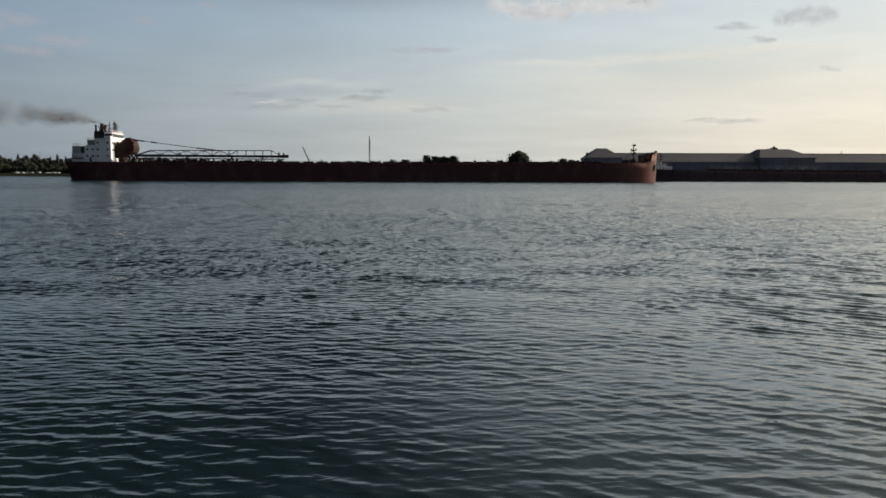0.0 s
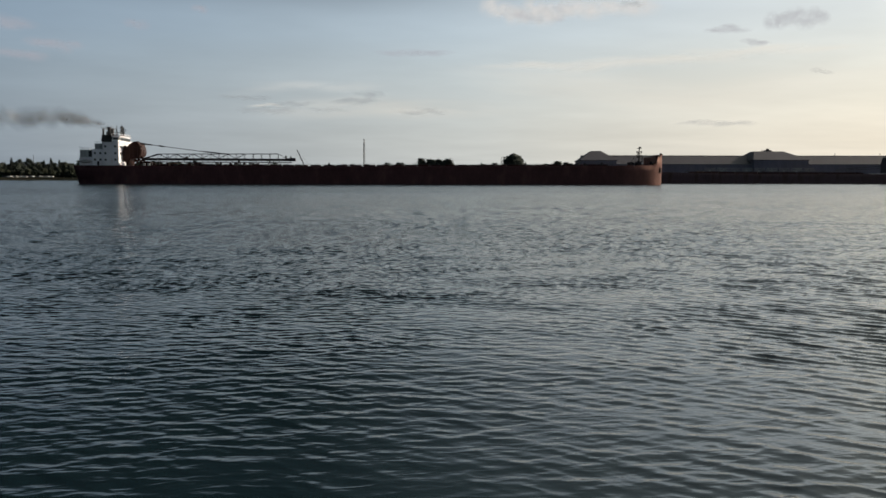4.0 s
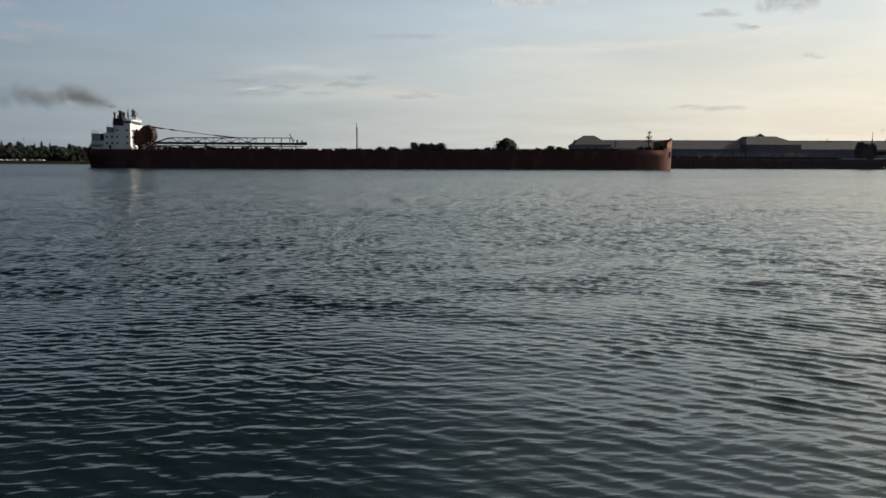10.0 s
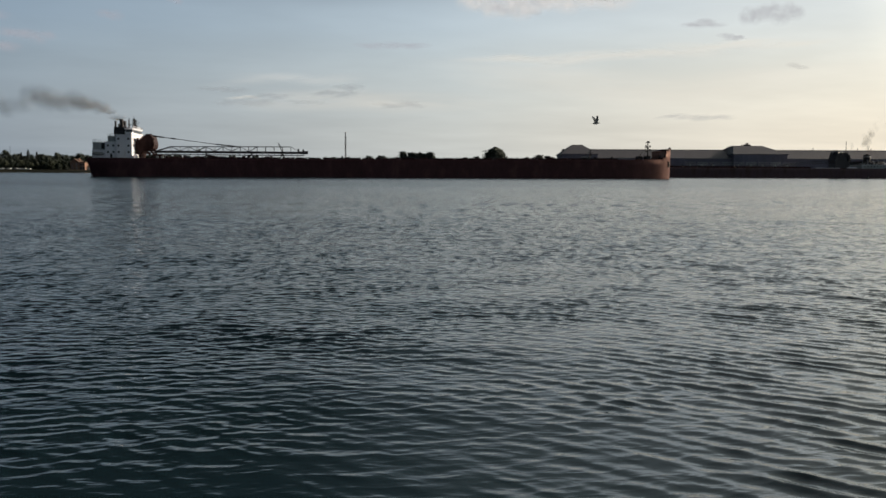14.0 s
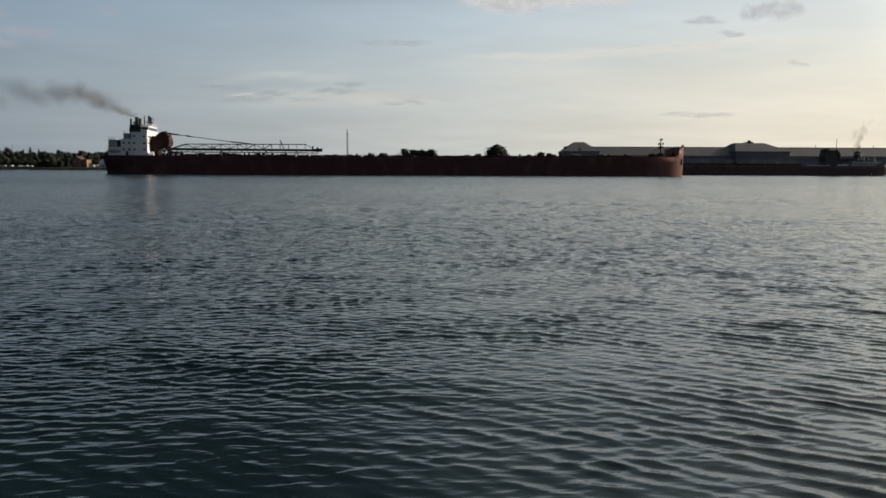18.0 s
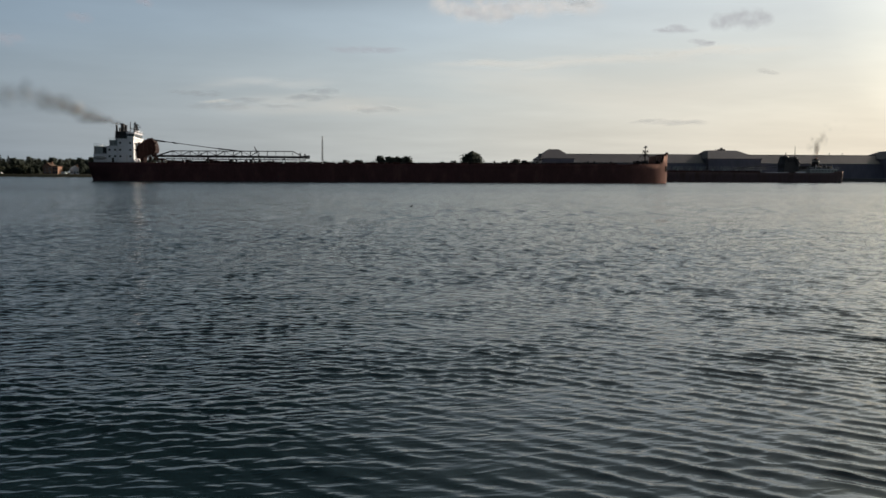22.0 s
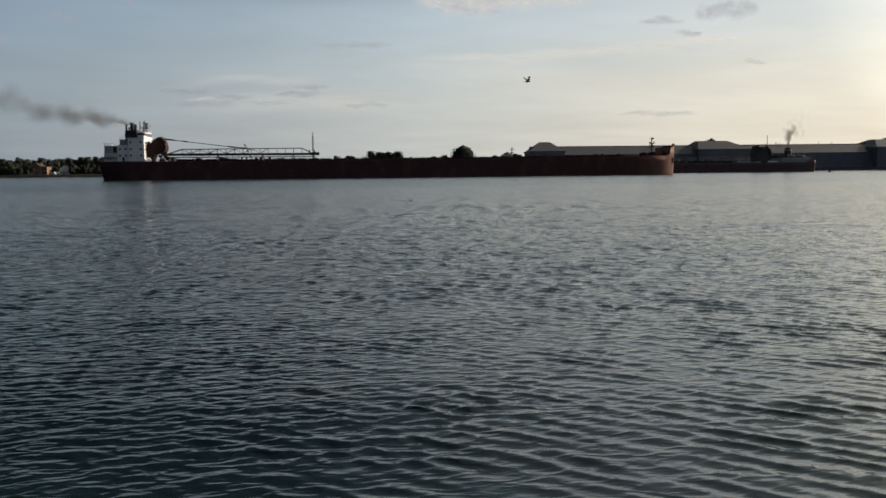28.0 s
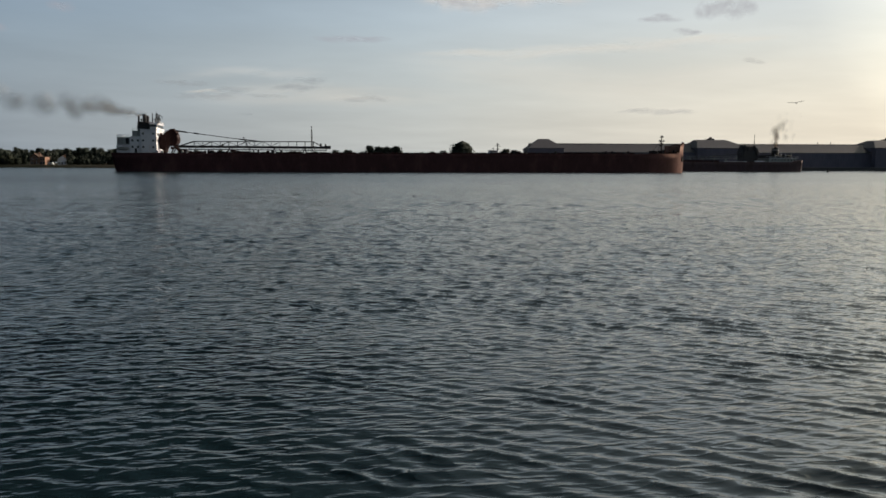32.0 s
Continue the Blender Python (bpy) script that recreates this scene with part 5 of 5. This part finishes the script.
    slab(bm, ((-84.6, 6), (-85.8, 9), (-86.4, 12.5), (-85.9, 14.8), (-84.8, 16.4), (-83.2, 16.2), (-82.4, 17.3), (-80.6, 17.0), (-79.6, 18.2), (-77.4, 17.7), (-76.4, 18.6), (-75.2, 17.9), (-74.6, 15.2), (-73.8, 13.4), (-74.4, 10.2), (-73.8, 6)), -4, 4)
    part("conveyor_tower", bm, BLACK, ob, "dark bulky conveyor tower", 0.2)
    rt = random.Random(12)
    for k in range(34):
        a = rt.uniform(0, math.pi)
        x, z, w = -80.2 + 6.3 * math.cos(a) * rt.uniform(0.7, 1.08), 10.5 + 6.6 * math.sin(a) * rt.uniform(0.7, 1.1), rt.uniform(0.3, 0.85)
        box_part("tower_bracket", BLACK, ob, x - w, x + w, -1.0 + rt.uniform(-3, 2), 4.1 + rt.uniform(0, 0.9), z - w, z + w * rt.uniform(0.5, 1.3), bevel=0.08)
    bm = bmesh.new()
    slab(bm, ((-78.4, 17.2), (-77.8, 18.7), (-76.2, 19.1), (-74.4, 18.5), (-73.9, 16.6)), -1.5, 1.5)
    part("tower_head", bm, BLACK, ob)
    for y in (-1.5, 1.5):
        bm = bmesh.new()
        tube(bm, (-72, y, 12.4), (-40, y, 10.2), 0.1, 0.09)
        tube(bm, (-72, y, 10.6), (-40, y, 9.4), 0.1)
        for k in range(10):
            x = -72 + 3.2 * k
            tube(bm, (x, y, 10.6 - 0.0375 * (x + 72)), (x + 1.6, y, 12.4 - 0.069 * (x + 73.6)), 0.06, n=4)
        part("boom_truss", bm, BLACK, ob)
    for x0, x1 in ((-86.5, -79.5), (-73, -56)):
        box_part("side_house", WHITE, ob, x0, x1, 9.6, 11.3, 5.2, 6.9 + (0.8 if x0 < -80 else 0.3))
    cover = mesh_of(finish(make(lambda b: bx(b, -2.2, 2.2, -6.5, 6.5, 0, 1.0)), 0.1), "hatch_cover", DECK)
    for k in range(22):
        x = -52 + 5.6 * k
        piece("hatch_cover", cover, ob, pose(x, 0, sheer_b(x)))
    rr = random.Random(4)
    for k in range(24):
        x = -50 + 5.4 * k + rr.uniform(-1, 1)
        h = rr.uniform(1.4, 3.0)
        bm = bmesh.new()
        tube(bm, (x, 8.6, sheer_b(x) - 0.2), (x, 8.6, sheer_b(x) + h), 0.15, 0.12)
        if k % 2:
            tube(bm, (x, 8.6, sheer_b(x) + h), (x + 2.4, 8.6, sheer_b(x) + 0.4), 0.1)
        part("deck_post", bm, BLACK, ob)
    for a in range(-54, 78, 12):
        bm = bmesh.new()
        rail(bm, [(a, 11.0, sheer_b(a)), (a + 12, 11.0, sheer_b(a + 12))], 1.1, 2.4)
        part("deck_rail", bm, STEEL, ob)
    # forward cabins, stepped down towards the hold
    zf = sheer_b(108.8)
    fc = box_part("forward_cabin", WHITE, ob, 98.4, 111.0, -6.0, 6.0, zf - 0.9, zf + 1.9, bevel=0.12)
    tx = box_part("texas_house", WHITE, ob, 101.6, 110.4, -4.8, 4.8, zf + 1.9, zf + 3.8, bevel=0.12)
    ph = box_part("pilothouse", WHITE, ob, 104.6, 109.6, -3.4, 3.4, zf + 3.9, zf + 5.6, bevel=0.15)
    box_part("pilothouse_roof", GREY, ob, 104.2, 110.0, -3.8, 3.8, zf + 5.6, zf + 5.8)
    box_part("texas_deck", GREY, ob, 101.0, 110.9, -5.4, 5.4, zf + 3.76, zf + 3.9)
    for x in (105.4, 106.6, 107.8, 109.0):
        box_part("pane", GLASS, ph, x - 0.5, x + 0.5, 3.36, 3.44, zf + 4.5, zf + 5.3)
    for y in (-2.4, -0.8, 0.8, 2.4):
        box_part("pane", GLASS, ph, 109.56, 109.64, y - 0.6, y + 0.6, zf + 4.5, zf + 5.3)
    for x in (102.6, 104.6, 106.6, 108.6):
        box_part("pane", GLASS, tx, x - 0.4, x + 0.4, 4.76, 4.84, zf + 2.5, zf + 3.3)
    for x in (99.6, 101.8, 104.2, 106.6, 109.2):
        box_part("pane", GLASS, fc, x - 0.4, x + 0.4, 5.96, 6.04, zf + 0.4, zf + 1.2)
    bm = bmesh.new()
    tube(bm, (104, 0, zf + 3.8), (104, 0, zf + 10.6), 0.4, 0.22, 8)
    part("fore_mast", bm, STEEL, ob)
    for z, w in ((zf + 6.6, 1.6), (zf + 8.4, 2.2), (zf + 9.6, 1.2)):
        bm = bmesh.new()
        bx(bm, 104 - w * 0.6, 104 + w * 0.6, -w, w, z, z + 0.28)
        part("crosstree", bm, STEEL, ob)
    bm = bmesh.new()
    rail(bm, [(98.5, 5.8, zf + 1.9), (101.4, 5.8, zf + 1.9)], 1.1, 1.2)
    rail(bm, [(101.1, 5.3, zf + 3.9), (104.2, 5.3, zf + 3.9)], 1.1, 1.6)
    part("texas_rail", bm, GREY, ob)
    bm = bmesh.new()
    tube(bm, (107.6, 1.5, zf + 5.8), (107.6, 1.5, zf + 7.4), 0.16, 0.1)
    bx(bm, 106.9, 108.3, 1.3, 1.7, zf + 6.9, zf + 7.2)
    part("radar_post", bm, STEEL, ob)
    return ob


SHIP_B = second_freighter()


# ---- buoy, floating duck, gulls ----
def buoy():
    p = (math.sin(radians(35.78)) * 600, math.cos(radians(35.78)) * 600)
    ob = thing("channel_buoy", pose(p[0], p[1], 0, 0, 4), "small dark conical channel buoy afloat", "buoy")
    bm = bmesh.new()
    tube(bm, (0, 0, -0.8), (0, 0, 0.6), 1.1, 1.1, 14)
    part("float", bm, BUOYGREEN, ob, bevel=0.08)
    bm = bmesh.new()
    tube(bm, (0, 0, 0.6), (0, 0, 1.9), 0.7, 0.3, 10)
    part("cone", bm, BUOYGREEN, ob)
    bm = bmesh.new()
    tube(bm, (0, 0, 1.9), (0, 0, 2.3), 0.22, 0.18, 8)
    part("lantern", bm, STEEL, ob)


buoy()


def ball(bm, c, r, sub=2):
    bmesh.ops.create_icosphere(bm, subdivisions=sub, radius=1, matrix=Matrix.Translation(c) @ Matrix.Diagonal((*r, 1)))


def duck():
    ob = thing("duck", pose(16, 104, 0), "small dark duck swimming on the river", "duck")
    bm = bmesh.new()
    ball(bm, (0, 0, 0.06), (0.24, 0.12, 0.1))
    part("body", bm, PLUMDARK, ob)
    bm = bmesh.new()
    tube(bm, (0.18, 0, 0.08), (0.23, 0, 0.26), 0.045, 0.035, 8)
    part("neck", bm, PLUMDARK, ob)
    bm = bmesh.new()
    ball(bm, (0.25, 0, 0.29), (0.075, 0.055, 0.055))
    part("head", bm, PLUMDARK, ob)
    bm = bmesh.new()
    bx(bm, 0.31, 0.38, -0.02, 0.02, 0.265, 0.285)
    part("bill", bm, STEEL, ob)
    bm = bmesh.new()
    slab(bm, ((-0.2, 0.08), (-0.34, 0.14), (-0.33, 0.16), (-0.18, 0.12)), -0.05, 0.05)
    part("tail", bm, PLUMDARK, ob)
    ob.scale = (0.7, 0.7, 0.7)
    return ob


DUCK = duck()


def gull():
    """Gull flying towards +x; wings hinge at the shoulders."""
    ob = thing("gull", pose(0, 0, 0), "grey gull in flight with dark wingtips", "bird", "gulls over the river")
    bm = bmesh.new()
    ball(bm, (0, 0, 0), (0.24, 0.075, 0.075))
    part("body", bm, PLUMAGE, ob)
    bm = bmesh.new()
    ball(bm, (0.24, 0, 0.03), (0.075, 0.055, 0.055))
    part("head", bm, PLUMAGE, ob)
    bm = bmesh.new()
    tube(bm, (0.3, 0, 0.025), (0.37, 0, 0.01), 0.018, 0.006, 6)
    part("bill", bm, STEEL, ob)
    bm = bmesh.new()
    v = [bm.verts.new(p) for p in ((-0.18, 0.03, 0), (-0.38, 0.09, 0), (-0.38, -0.09, 0), (-0.18, -0.03, 0), (-0.2, 0, 0.025), (-0.38, 0, 0.012))]
    for f in ((0, 1, 5, 4), (4, 5, 2, 3), (3, 2, 1, 0), (1, 2, 5), (0, 4, 3)):
        bm.faces.new([v[k] for k in f])
    part("tail", bm, PLUMAGE, ob)
    wings = []
    for sgn in (1, -1):
        bm = bmesh.new()
        pl = ((0.12, 0.0, 0.0), (0.16, 0.28, 0.03), (0.05, 0.62, 0.0), (-0.1, 0.68, -0.01), (-0.1, 0.3, 0.02), (-0.12, 0.0, 0.0))
        a = [bm.verts.new((x, sgn * y, z + 0.012)) for x, y, z in pl]
        b = [bm.verts.new((x, sgn * y, z - 0.008)) for x, y, z in pl]
        bm.faces.new(a)
        bm.faces.new(b[::-1])
        for k in range(6):
            bm.faces.new((a[k], b[k], b[(k + 1) % 6], a[(k + 1) % 6]))
        w = part("wing", bm, PLUMAGE, ob)
        bm = bmesh.new()
        pl = ((0.075, 0.53, 0.006), (0.045, 0.66, 0.0), (-0.1, 0.78, -0.012), (-0.105, 0.66, -0.01))
        a = [bm.verts.new((x, sgn * y, z + 0.016)) for x, y, z in pl]
        b = [bm.verts.new((x, sgn * y, z - 0.012)) for x, y, z in pl]
        bm.faces.new(a)
        bm.faces.new(b[::-1])
        for k in range(4):
            bm.faces.new((a[k], b[k], b[(k + 1) % 4], a[(k + 1) % 4]))
        part("wingtip", bm, PLUMDARK, w)
        w.location = (0.02, sgn * 0.05, 0.03)
        wings.append((w, sgn))
    ob.scale = (0.58, 0.58, 0.58)
    return ob, wings


GULL_1, WINGS_1 = gull()
GULL_2, WINGS_2 = gull()


# ---- smoke and clouds ----
def wisp(name, material, seed, bend=0.35):
    """A ragged curved shred of vapour, one unit in radius."""
    rr = random.Random(seed)
    bm = bmesh.new()
    n = 9
    g = []
    for i in range(n + 1):
        row = []
        for j in range(n + 1):
            u, v = 2 * i / n - 1, 2 * j / n - 1
            x, z = u * math.sqrt(1 - v * v / 2), v * math.sqrt(1 - u * u / 2)
            row.append(bm.verts.new((x, bend * (x * x + z * z) - bend * 0.4 + rr.uniform(-0.06, 0.06), z)))
        g.append(row)
    for i in range(n):
        for j in range(n):
            bm.faces.new((g[i][j], g[i + 1][j], g[i + 1][j + 1], g[i][j + 1]))
    me = mesh_of(bm, name, material)
    for f in me.polygons:
        f.use_smooth = True
    return me


PLUME_A = thing("smoke_plume", pose(0, 0, 0), "thin brown smoke trailing from the freighter's funnel", "smoke")
PLUME_B = thing("smoke_plume", pose(0, 0, 0), "pale brown smoke rising from the older freighter's funnel", "smoke")
SMOKE_A.node_tree.nodes["from_funnel"].object = PLUME_A
SMOKE_WIDE.node_tree.nodes["from_funnel"].object = PLUME_A
SMOKE_B.node_tree.nodes["from_funnel"].object = PLUME_B
SMOKE_THIN.node_tree.nodes["from_funnel"].object = PLUME_B
WISPS_A = [wisp("smoke_puff", SMOKE_A, k) for k in range(4)]
WISPS_WIDE = [wisp("smoke_puff", SMOKE_WIDE, k + 20) for k in range(4)]
WISPS_B = [wisp("smoke_puff", SMOKE_B, k + 10) for k in range(4)]
WISPS_THIN = [wisp("smoke_puff", SMOKE_THIN, k + 10) for k in range(4)]

CEILING = 300.0     # height of the cloud layer


def cloud(az, el, wide, tall, material, seed, lumps=5, label=""):
    """One cloud of a few overlapping shreds, az and el in degrees at the start, its size in degrees."""
    rr = random.Random(seed)
    d = CEILING / math.sin(radians(el))
    c = Vector((math.sin(radians(az)) * math.cos(radians(el)), math.cos(radians(az)) * math.cos(radians(el)), math.sin(radians(el)))) * d
    ob = thing("cloud", Matrix.Translation(c) @ pose(0, 0, 0, 0, 0, -az), label or "small soft grey evening cloud", "cloud", "clouds")
    k = d * radians(1)
    for i in range(lumps):
        f = (i + 0.5) / lumps - 0.5
        me = wisp("puff", material, seed * 7 + i, 0.2)
        p = piece("puff", me, ob, pose(f * wide * k * 0.8, (rr.random() - 0.5) * 60, rr.uniform(-0.2, 0.2) * tall * k, 0, rr.uniform(-8, 8), 0))
        s = wide * k * rr.uniform(0.45, 0.8) / max(1, lumps * 0.45)
        p.scale = (s, s * 0.3, tall * k * rr.uniform(0.5, 0.8))
    return ob


CLOUDS = [cloud(*a) for a in (
    (13.2, 11.0, 6.0, 1.6, CLOUD_WARM, 1, 7, "long sunlit cumulus bank with a grey underside"),
    (18.5, 11.15, 6.8, 1.2, CLOUD_WARM, 2, 7, "long sunlit cumulus bank with a grey underside"),
    (14.2, 10.75, 4.6, 0.7, CLOUD_GREY, 3, 6), (20.3, 11.2, 1.8, 0.5, CLOUD_DIM, 4, 3),
    (28.0, 8.65, 1.4, 0.32, CLOUD_GREY, 5, 3), (26.1, 9.45, 2.6, 0.42, CLOUD_GREY, 6, 4), (30.3, 9.9, 4.2, 1.1, CLOUD_GREY, 7, 7),
    (25.7, 3.55, 5.0, 0.34, CLOUD_SOFT, 8, 6), (1.9, 5.1, 3.0, 0.42, CLOUD_DIM, 9, 5), (-4.0, 4.4, 4.0, 0.42, CLOUD_DIM, 10, 5),
    (6.4, 4.4, 3.6, 0.34, CLOUD_DIM, 11, 5), (-16.6, 8.1, 3.6, 0.7, CLOUD_LILAC, 12, 5), (-18.5, 7.4, 3.2, 0.6, CLOUD_LILAC, 13, 4),
    (-7.9, 10.6, 0.9, 0.5, CLOUD_LILAC, 14, 3), (-5.25, 5.2, 3.4, 0.34, CLOUD_DIM, 21, 5), (-2.2, 4.9, 2.6, 0.3, CLOUD_DIM, 22, 4),
    (0.0, 4.5, 2.6, 0.26, CLOUD_DIM, 23, 4), (2.9, 5.55, 1.7, 0.4, CLOUD_DIM, 24, 3), (31.8, 6.6, 1.2, 0.3, CLOUD_SOFT, 25, 2),
    (-19.2, 9.0, 3.0, 0.8, CLOUD_LILAC, 15, 4), (-11.8, 9.6, 1.4, 0.6, CLOUD_LILAC, 16, 3), (-4.0, 4.75, 2.0, 0.2, CLOUD_VEIL, 26, 3),
    (-8.0, 3.0, 5.0, 0.3, CLOUD_DIM, 27, 4), (1.0, 3.3, 6.0, 0.3, CLOUD_DIM, 28, 5), (6.0, 8.3, 5.0, 0.4, CLOUD_LILAC, 29, 4),
    (24.0, 5.6, 26.0, 2.2, CLOUD_VEIL, 17, 2, "wide thin cream veil of evening cloud"), (4.0, 4.6, 14.0, 1.6, CLOUD_VEIL, 18, 2, "thin pale veil of evening cloud"),
    (-0.5, 6.0, 9.0, 0.8, CLOUD_FAINT, 30, 3, "thin pale veil of evening cloud"), (15.5, 7.5, 9.0, 0.6, CLOUD_EDGE, 31, 4, "thin pale veil of evening cloud"),
    (21.5, 7.7, 10.0, 0.55, CLOUD_EDGE, 32, 4, "thin pale veil of evening cloud"), (28.5, 8.0, 10.0, 0.6, CLOUD_EDGE, 33, 4, "thin pale veil of evening cloud"))]


# ---- what moves ----
def motions():
    rr = random.Random(77)
    # the wave field travels towards the near bank
    walk(WATER_SHEET, [(t, Matrix.Translation(DRIFT * (t - 16))) for t in (0, 16, 32)])
    # ships
    a0, va = Vector((21.0, 457.1, 0)), Vector((1.652, 0, 0))
    walk(SHIP_A, [(t, Matrix.Translation(a0 + va * t)) for t in (0, 16, 32)])
    mid = lambda t: Vector((324.0 - 2.3 * t, 548.0, 0))
    walk(SHIP_B, [(t, Matrix.Translation(mid(t)) @ pose(0, 0, 0, 0, 0, 180)) for t in (0, 16, 32)])
    # smoke: shreds leave the pipe one after another and spread downwind
    stack = Vector((-138.7, 0, 29.0))
    walk(PLUME_A, [(t, Matrix.Translation(a0 + va * t + stack)) for t in (0, 16, 32)])
    lift = ((-16, 4.0), (-4, 5.0), (2, 8.0), (5, 10.0), (9, 13.0), (12, 17.0), (15, 14.0), (18, 8.0), (21, 5.0), (24, 4.0), (32, 4.0))
    def lift_at(t):
        for (t0, v0), (t1, v1) in zip(lift, lift[1:]):
            if t <= t1:
                return v0 + (v1 - v0) * max(0, t - t0) / (t1 - t0)
        return lift[-1][1]
    n = 108
    for k in range(n):
        te = -18 + 50 * (k + rr.uniform(0.1, 0.9)) / n
        wide = k % 2
        p = piece("smoke_puff", (WISPS_WIDE if wide else WISPS_A)[(k // 2) % 4], PLUME_A)
        s = rr.uniform(6.5, 8.6) if wide else rr.uniform(4.2, 5.4)
        p.scale = (s, s, s * rr.uniform(0.75, 1.0))
        yaw, roll = rr.uniform(-25, 25), rr.uniform(-20, 20)
        spread, across, top, wind = rr.gauss(0, 0.22 if wide else 0.12), rr.gauss(0, 0.4), lift_at(te), rr.uniform(4.5, 4.75)
        def at(age):
            old = max(0, age)
            turn, lay = yaw + 75 * math.exp(-old / 0.35), 84 * math.exp(-old / 4.5)      # leaves the pipe edge on, then opens out
            if age <= 0:
                return pose(0, 0, -24 if age < -0.35 else -24 + 22 * (age + 0.35) / 0.35, lay, 0, turn)
            return pose(-wind * age, across * age, top * (1 - math.exp(-age / 5.5)) * 1.1 + spread * (0.2 + age * 0.8) * min(1, age) - 2.0 * math.exp(-age * 3), lay, roll * min(1, age / 4), turn)
        times = sorted({0.0, 32.0} | {round(te + a, 2) for a in (-0.4, 0, 0.3, 0.8, 1.6, 3, 6, 10, 14) if 0.1 < te + a < 31.9})
        walk(p, [(t, at(t - te)) for t in times])
    stack_b = Vector((-101.5, 0, 17.4))
    mb = lambda t: Matrix.Translation(mid(t)) @ pose(0, 0, 0, 0, 0, 180) @ Matrix.Translation(stack_b)
    walk(PLUME_B, [(t, Matrix.Translation(mb(t).translation)) for t in (0, 16, 32)])
    n = 50
    for k in range(n):
        te = -14 + 46 * (k + rr.uniform(0.3, 0.7)) / n
        p = piece("smoke_puff", (WISPS_THIN if te < 18.5 else WISPS_B)[k % 4], PLUME_B)
        s = rr.uniform(3.0, 4.6)
        p.scale = (s * rr.uniform(0.7, 0.9), s, s)
        yaw, roll = rr.uniform(-15, 15), rr.uniform(-20, 20)
        spread, across, rise = rr.gauss(0, 0.11), rr.gauss(0, 0.3), rr.uniform(2.3, 2.9)
        def at_b(age):
            turn = yaw + 74 * math.exp(-max(0, age) / 1.8)
            lay = 60 * math.exp(-max(0, age) / 0.7)
            if age <= 0:
                return pose(0, 0, -15.5 if age < -0.35 else -15.5 + 13 * (age + 0.35) / 0.35, 0, 0, turn)
            return pose(0.1 * age + 0.012 * age * age + spread * (age + 0.1 * age * age), across * age, rise * 8 * (1 - math.exp(-age / 8)) + 0.3 * spread * age * age - 2.5 * math.exp(-age), lay, roll * min(1, age / 2), turn)
        times = sorted({0.0, 32.0} | {round(te + a, 2) for a in (-0.4, 0, 0.4, 1, 2, 4, 5, 7, 9.5, 12, 16) if 0.1 < te + a < 31.9})
        walk(p, [(t, at_b(t - te)) for t in times])
    # clouds drift
    for c in CLOUDS:
        p = c.matrix_basis.copy()
        walk(c, [(0, p), (32, Matrix.Translation((-28.8, 0, 0)) @ p)])
    # duck
    def duck_at(t):
        a = radians(8.52 + 0.085 * (t - 23))
        return pose(math.sin(a) * 105.5, math.cos(a) * 105.5, -0.9 if t < 21 else 0.03, 0, 0, -8)
    walk(DUCK, [(t, duck_at(t)) for t in (0, 8, 16, 20.5, 21.5, 24, 32)])      # surfaces from a dive
    # gulls: places from azimuth, elevation and range
    def spot(az, el, d, rz, bank=0):
        a, e = radians(az), radians(el)
        return pose(d * math.sin(a) * math.cos(e), d * math.cos(a) * math.cos(e), EYE + d * math.sin(e), bank, -3, rz)
    walk(GULL_1, [(0, spot(-75, -1.0, 150, 0)), (11.0, spot(-26.5, 0.7, 43, 0)), (11.8, spot(-16.73, 1.42, 40, 0)), (12.6, spot(-5.64, 2.3, 38.5, 0)), (13, spot(0.85, 2.2, 38, 0)),
                  (13.4, spot(7.74, 2.7, 38, 0)), (14, spot(19.21, 3.15, 40, 0)), (14.5, spot(28.82, 3.55, 43, 0)), (15.2, spot(41, 4, 49, 0)), (32, spot(78, 6, 260, 0))])
    walk(GULL_2, [(0, spot(-82, 6.5, 220, 0)), (23.6, spot(-22, 7.6, 50, 0)), (24.6, spot(-13.13, 7.29, 46, 0)), (25, spot(-9.71, 7.09, 45, 0)), (25.5, spot(-5.29, 7.12, 44, 0)), (27.5, spot(12.68, 5.78, 45, 5)),
                  (28, spot(16.88, 5.76, 46, 5)), (28.5, spot(20.77, 5.65, 47, 8)), (29, spot(24.06, 5.62, 48, 12)), (29.5, spot(26.9, 5.52, 49, 25, -12)), (30, spot(29.11, 5.15, 50, 40, -22)),
                  (30.5, spot(31.04, 4.57, 51, 50, -25)), (31, spot(32.09, 4.27, 52, 55, -18)), (32, spot(33.8, 3.9, 56, 60, -5))])
    for wings, t0, t1, beat, lo, hi in ((WINGS_1, 11.2, 15.2, 0.2, -38, 48), (WINGS_2, 23.8, 32.0, 0.3, -22, 34)):
        for w, sgn in wings:
            rows = [(0, pose(0.02, sgn * 0.05, 0.03, sgn * 10))]
            t, k = t0, 0
            while t < t1 - 0.1:
                ang = hi if k % 2 == 0 else lo
                rows.append((t, pose(0.02, sgn * 0.05, 0.03, sgn * ang, 0, 0)))
                t += beat
                k += 1
            rows.append((32, pose(0.02, sgn * 0.05, 0.03, sgn * 10)))
            walk(w, rows)


motions()
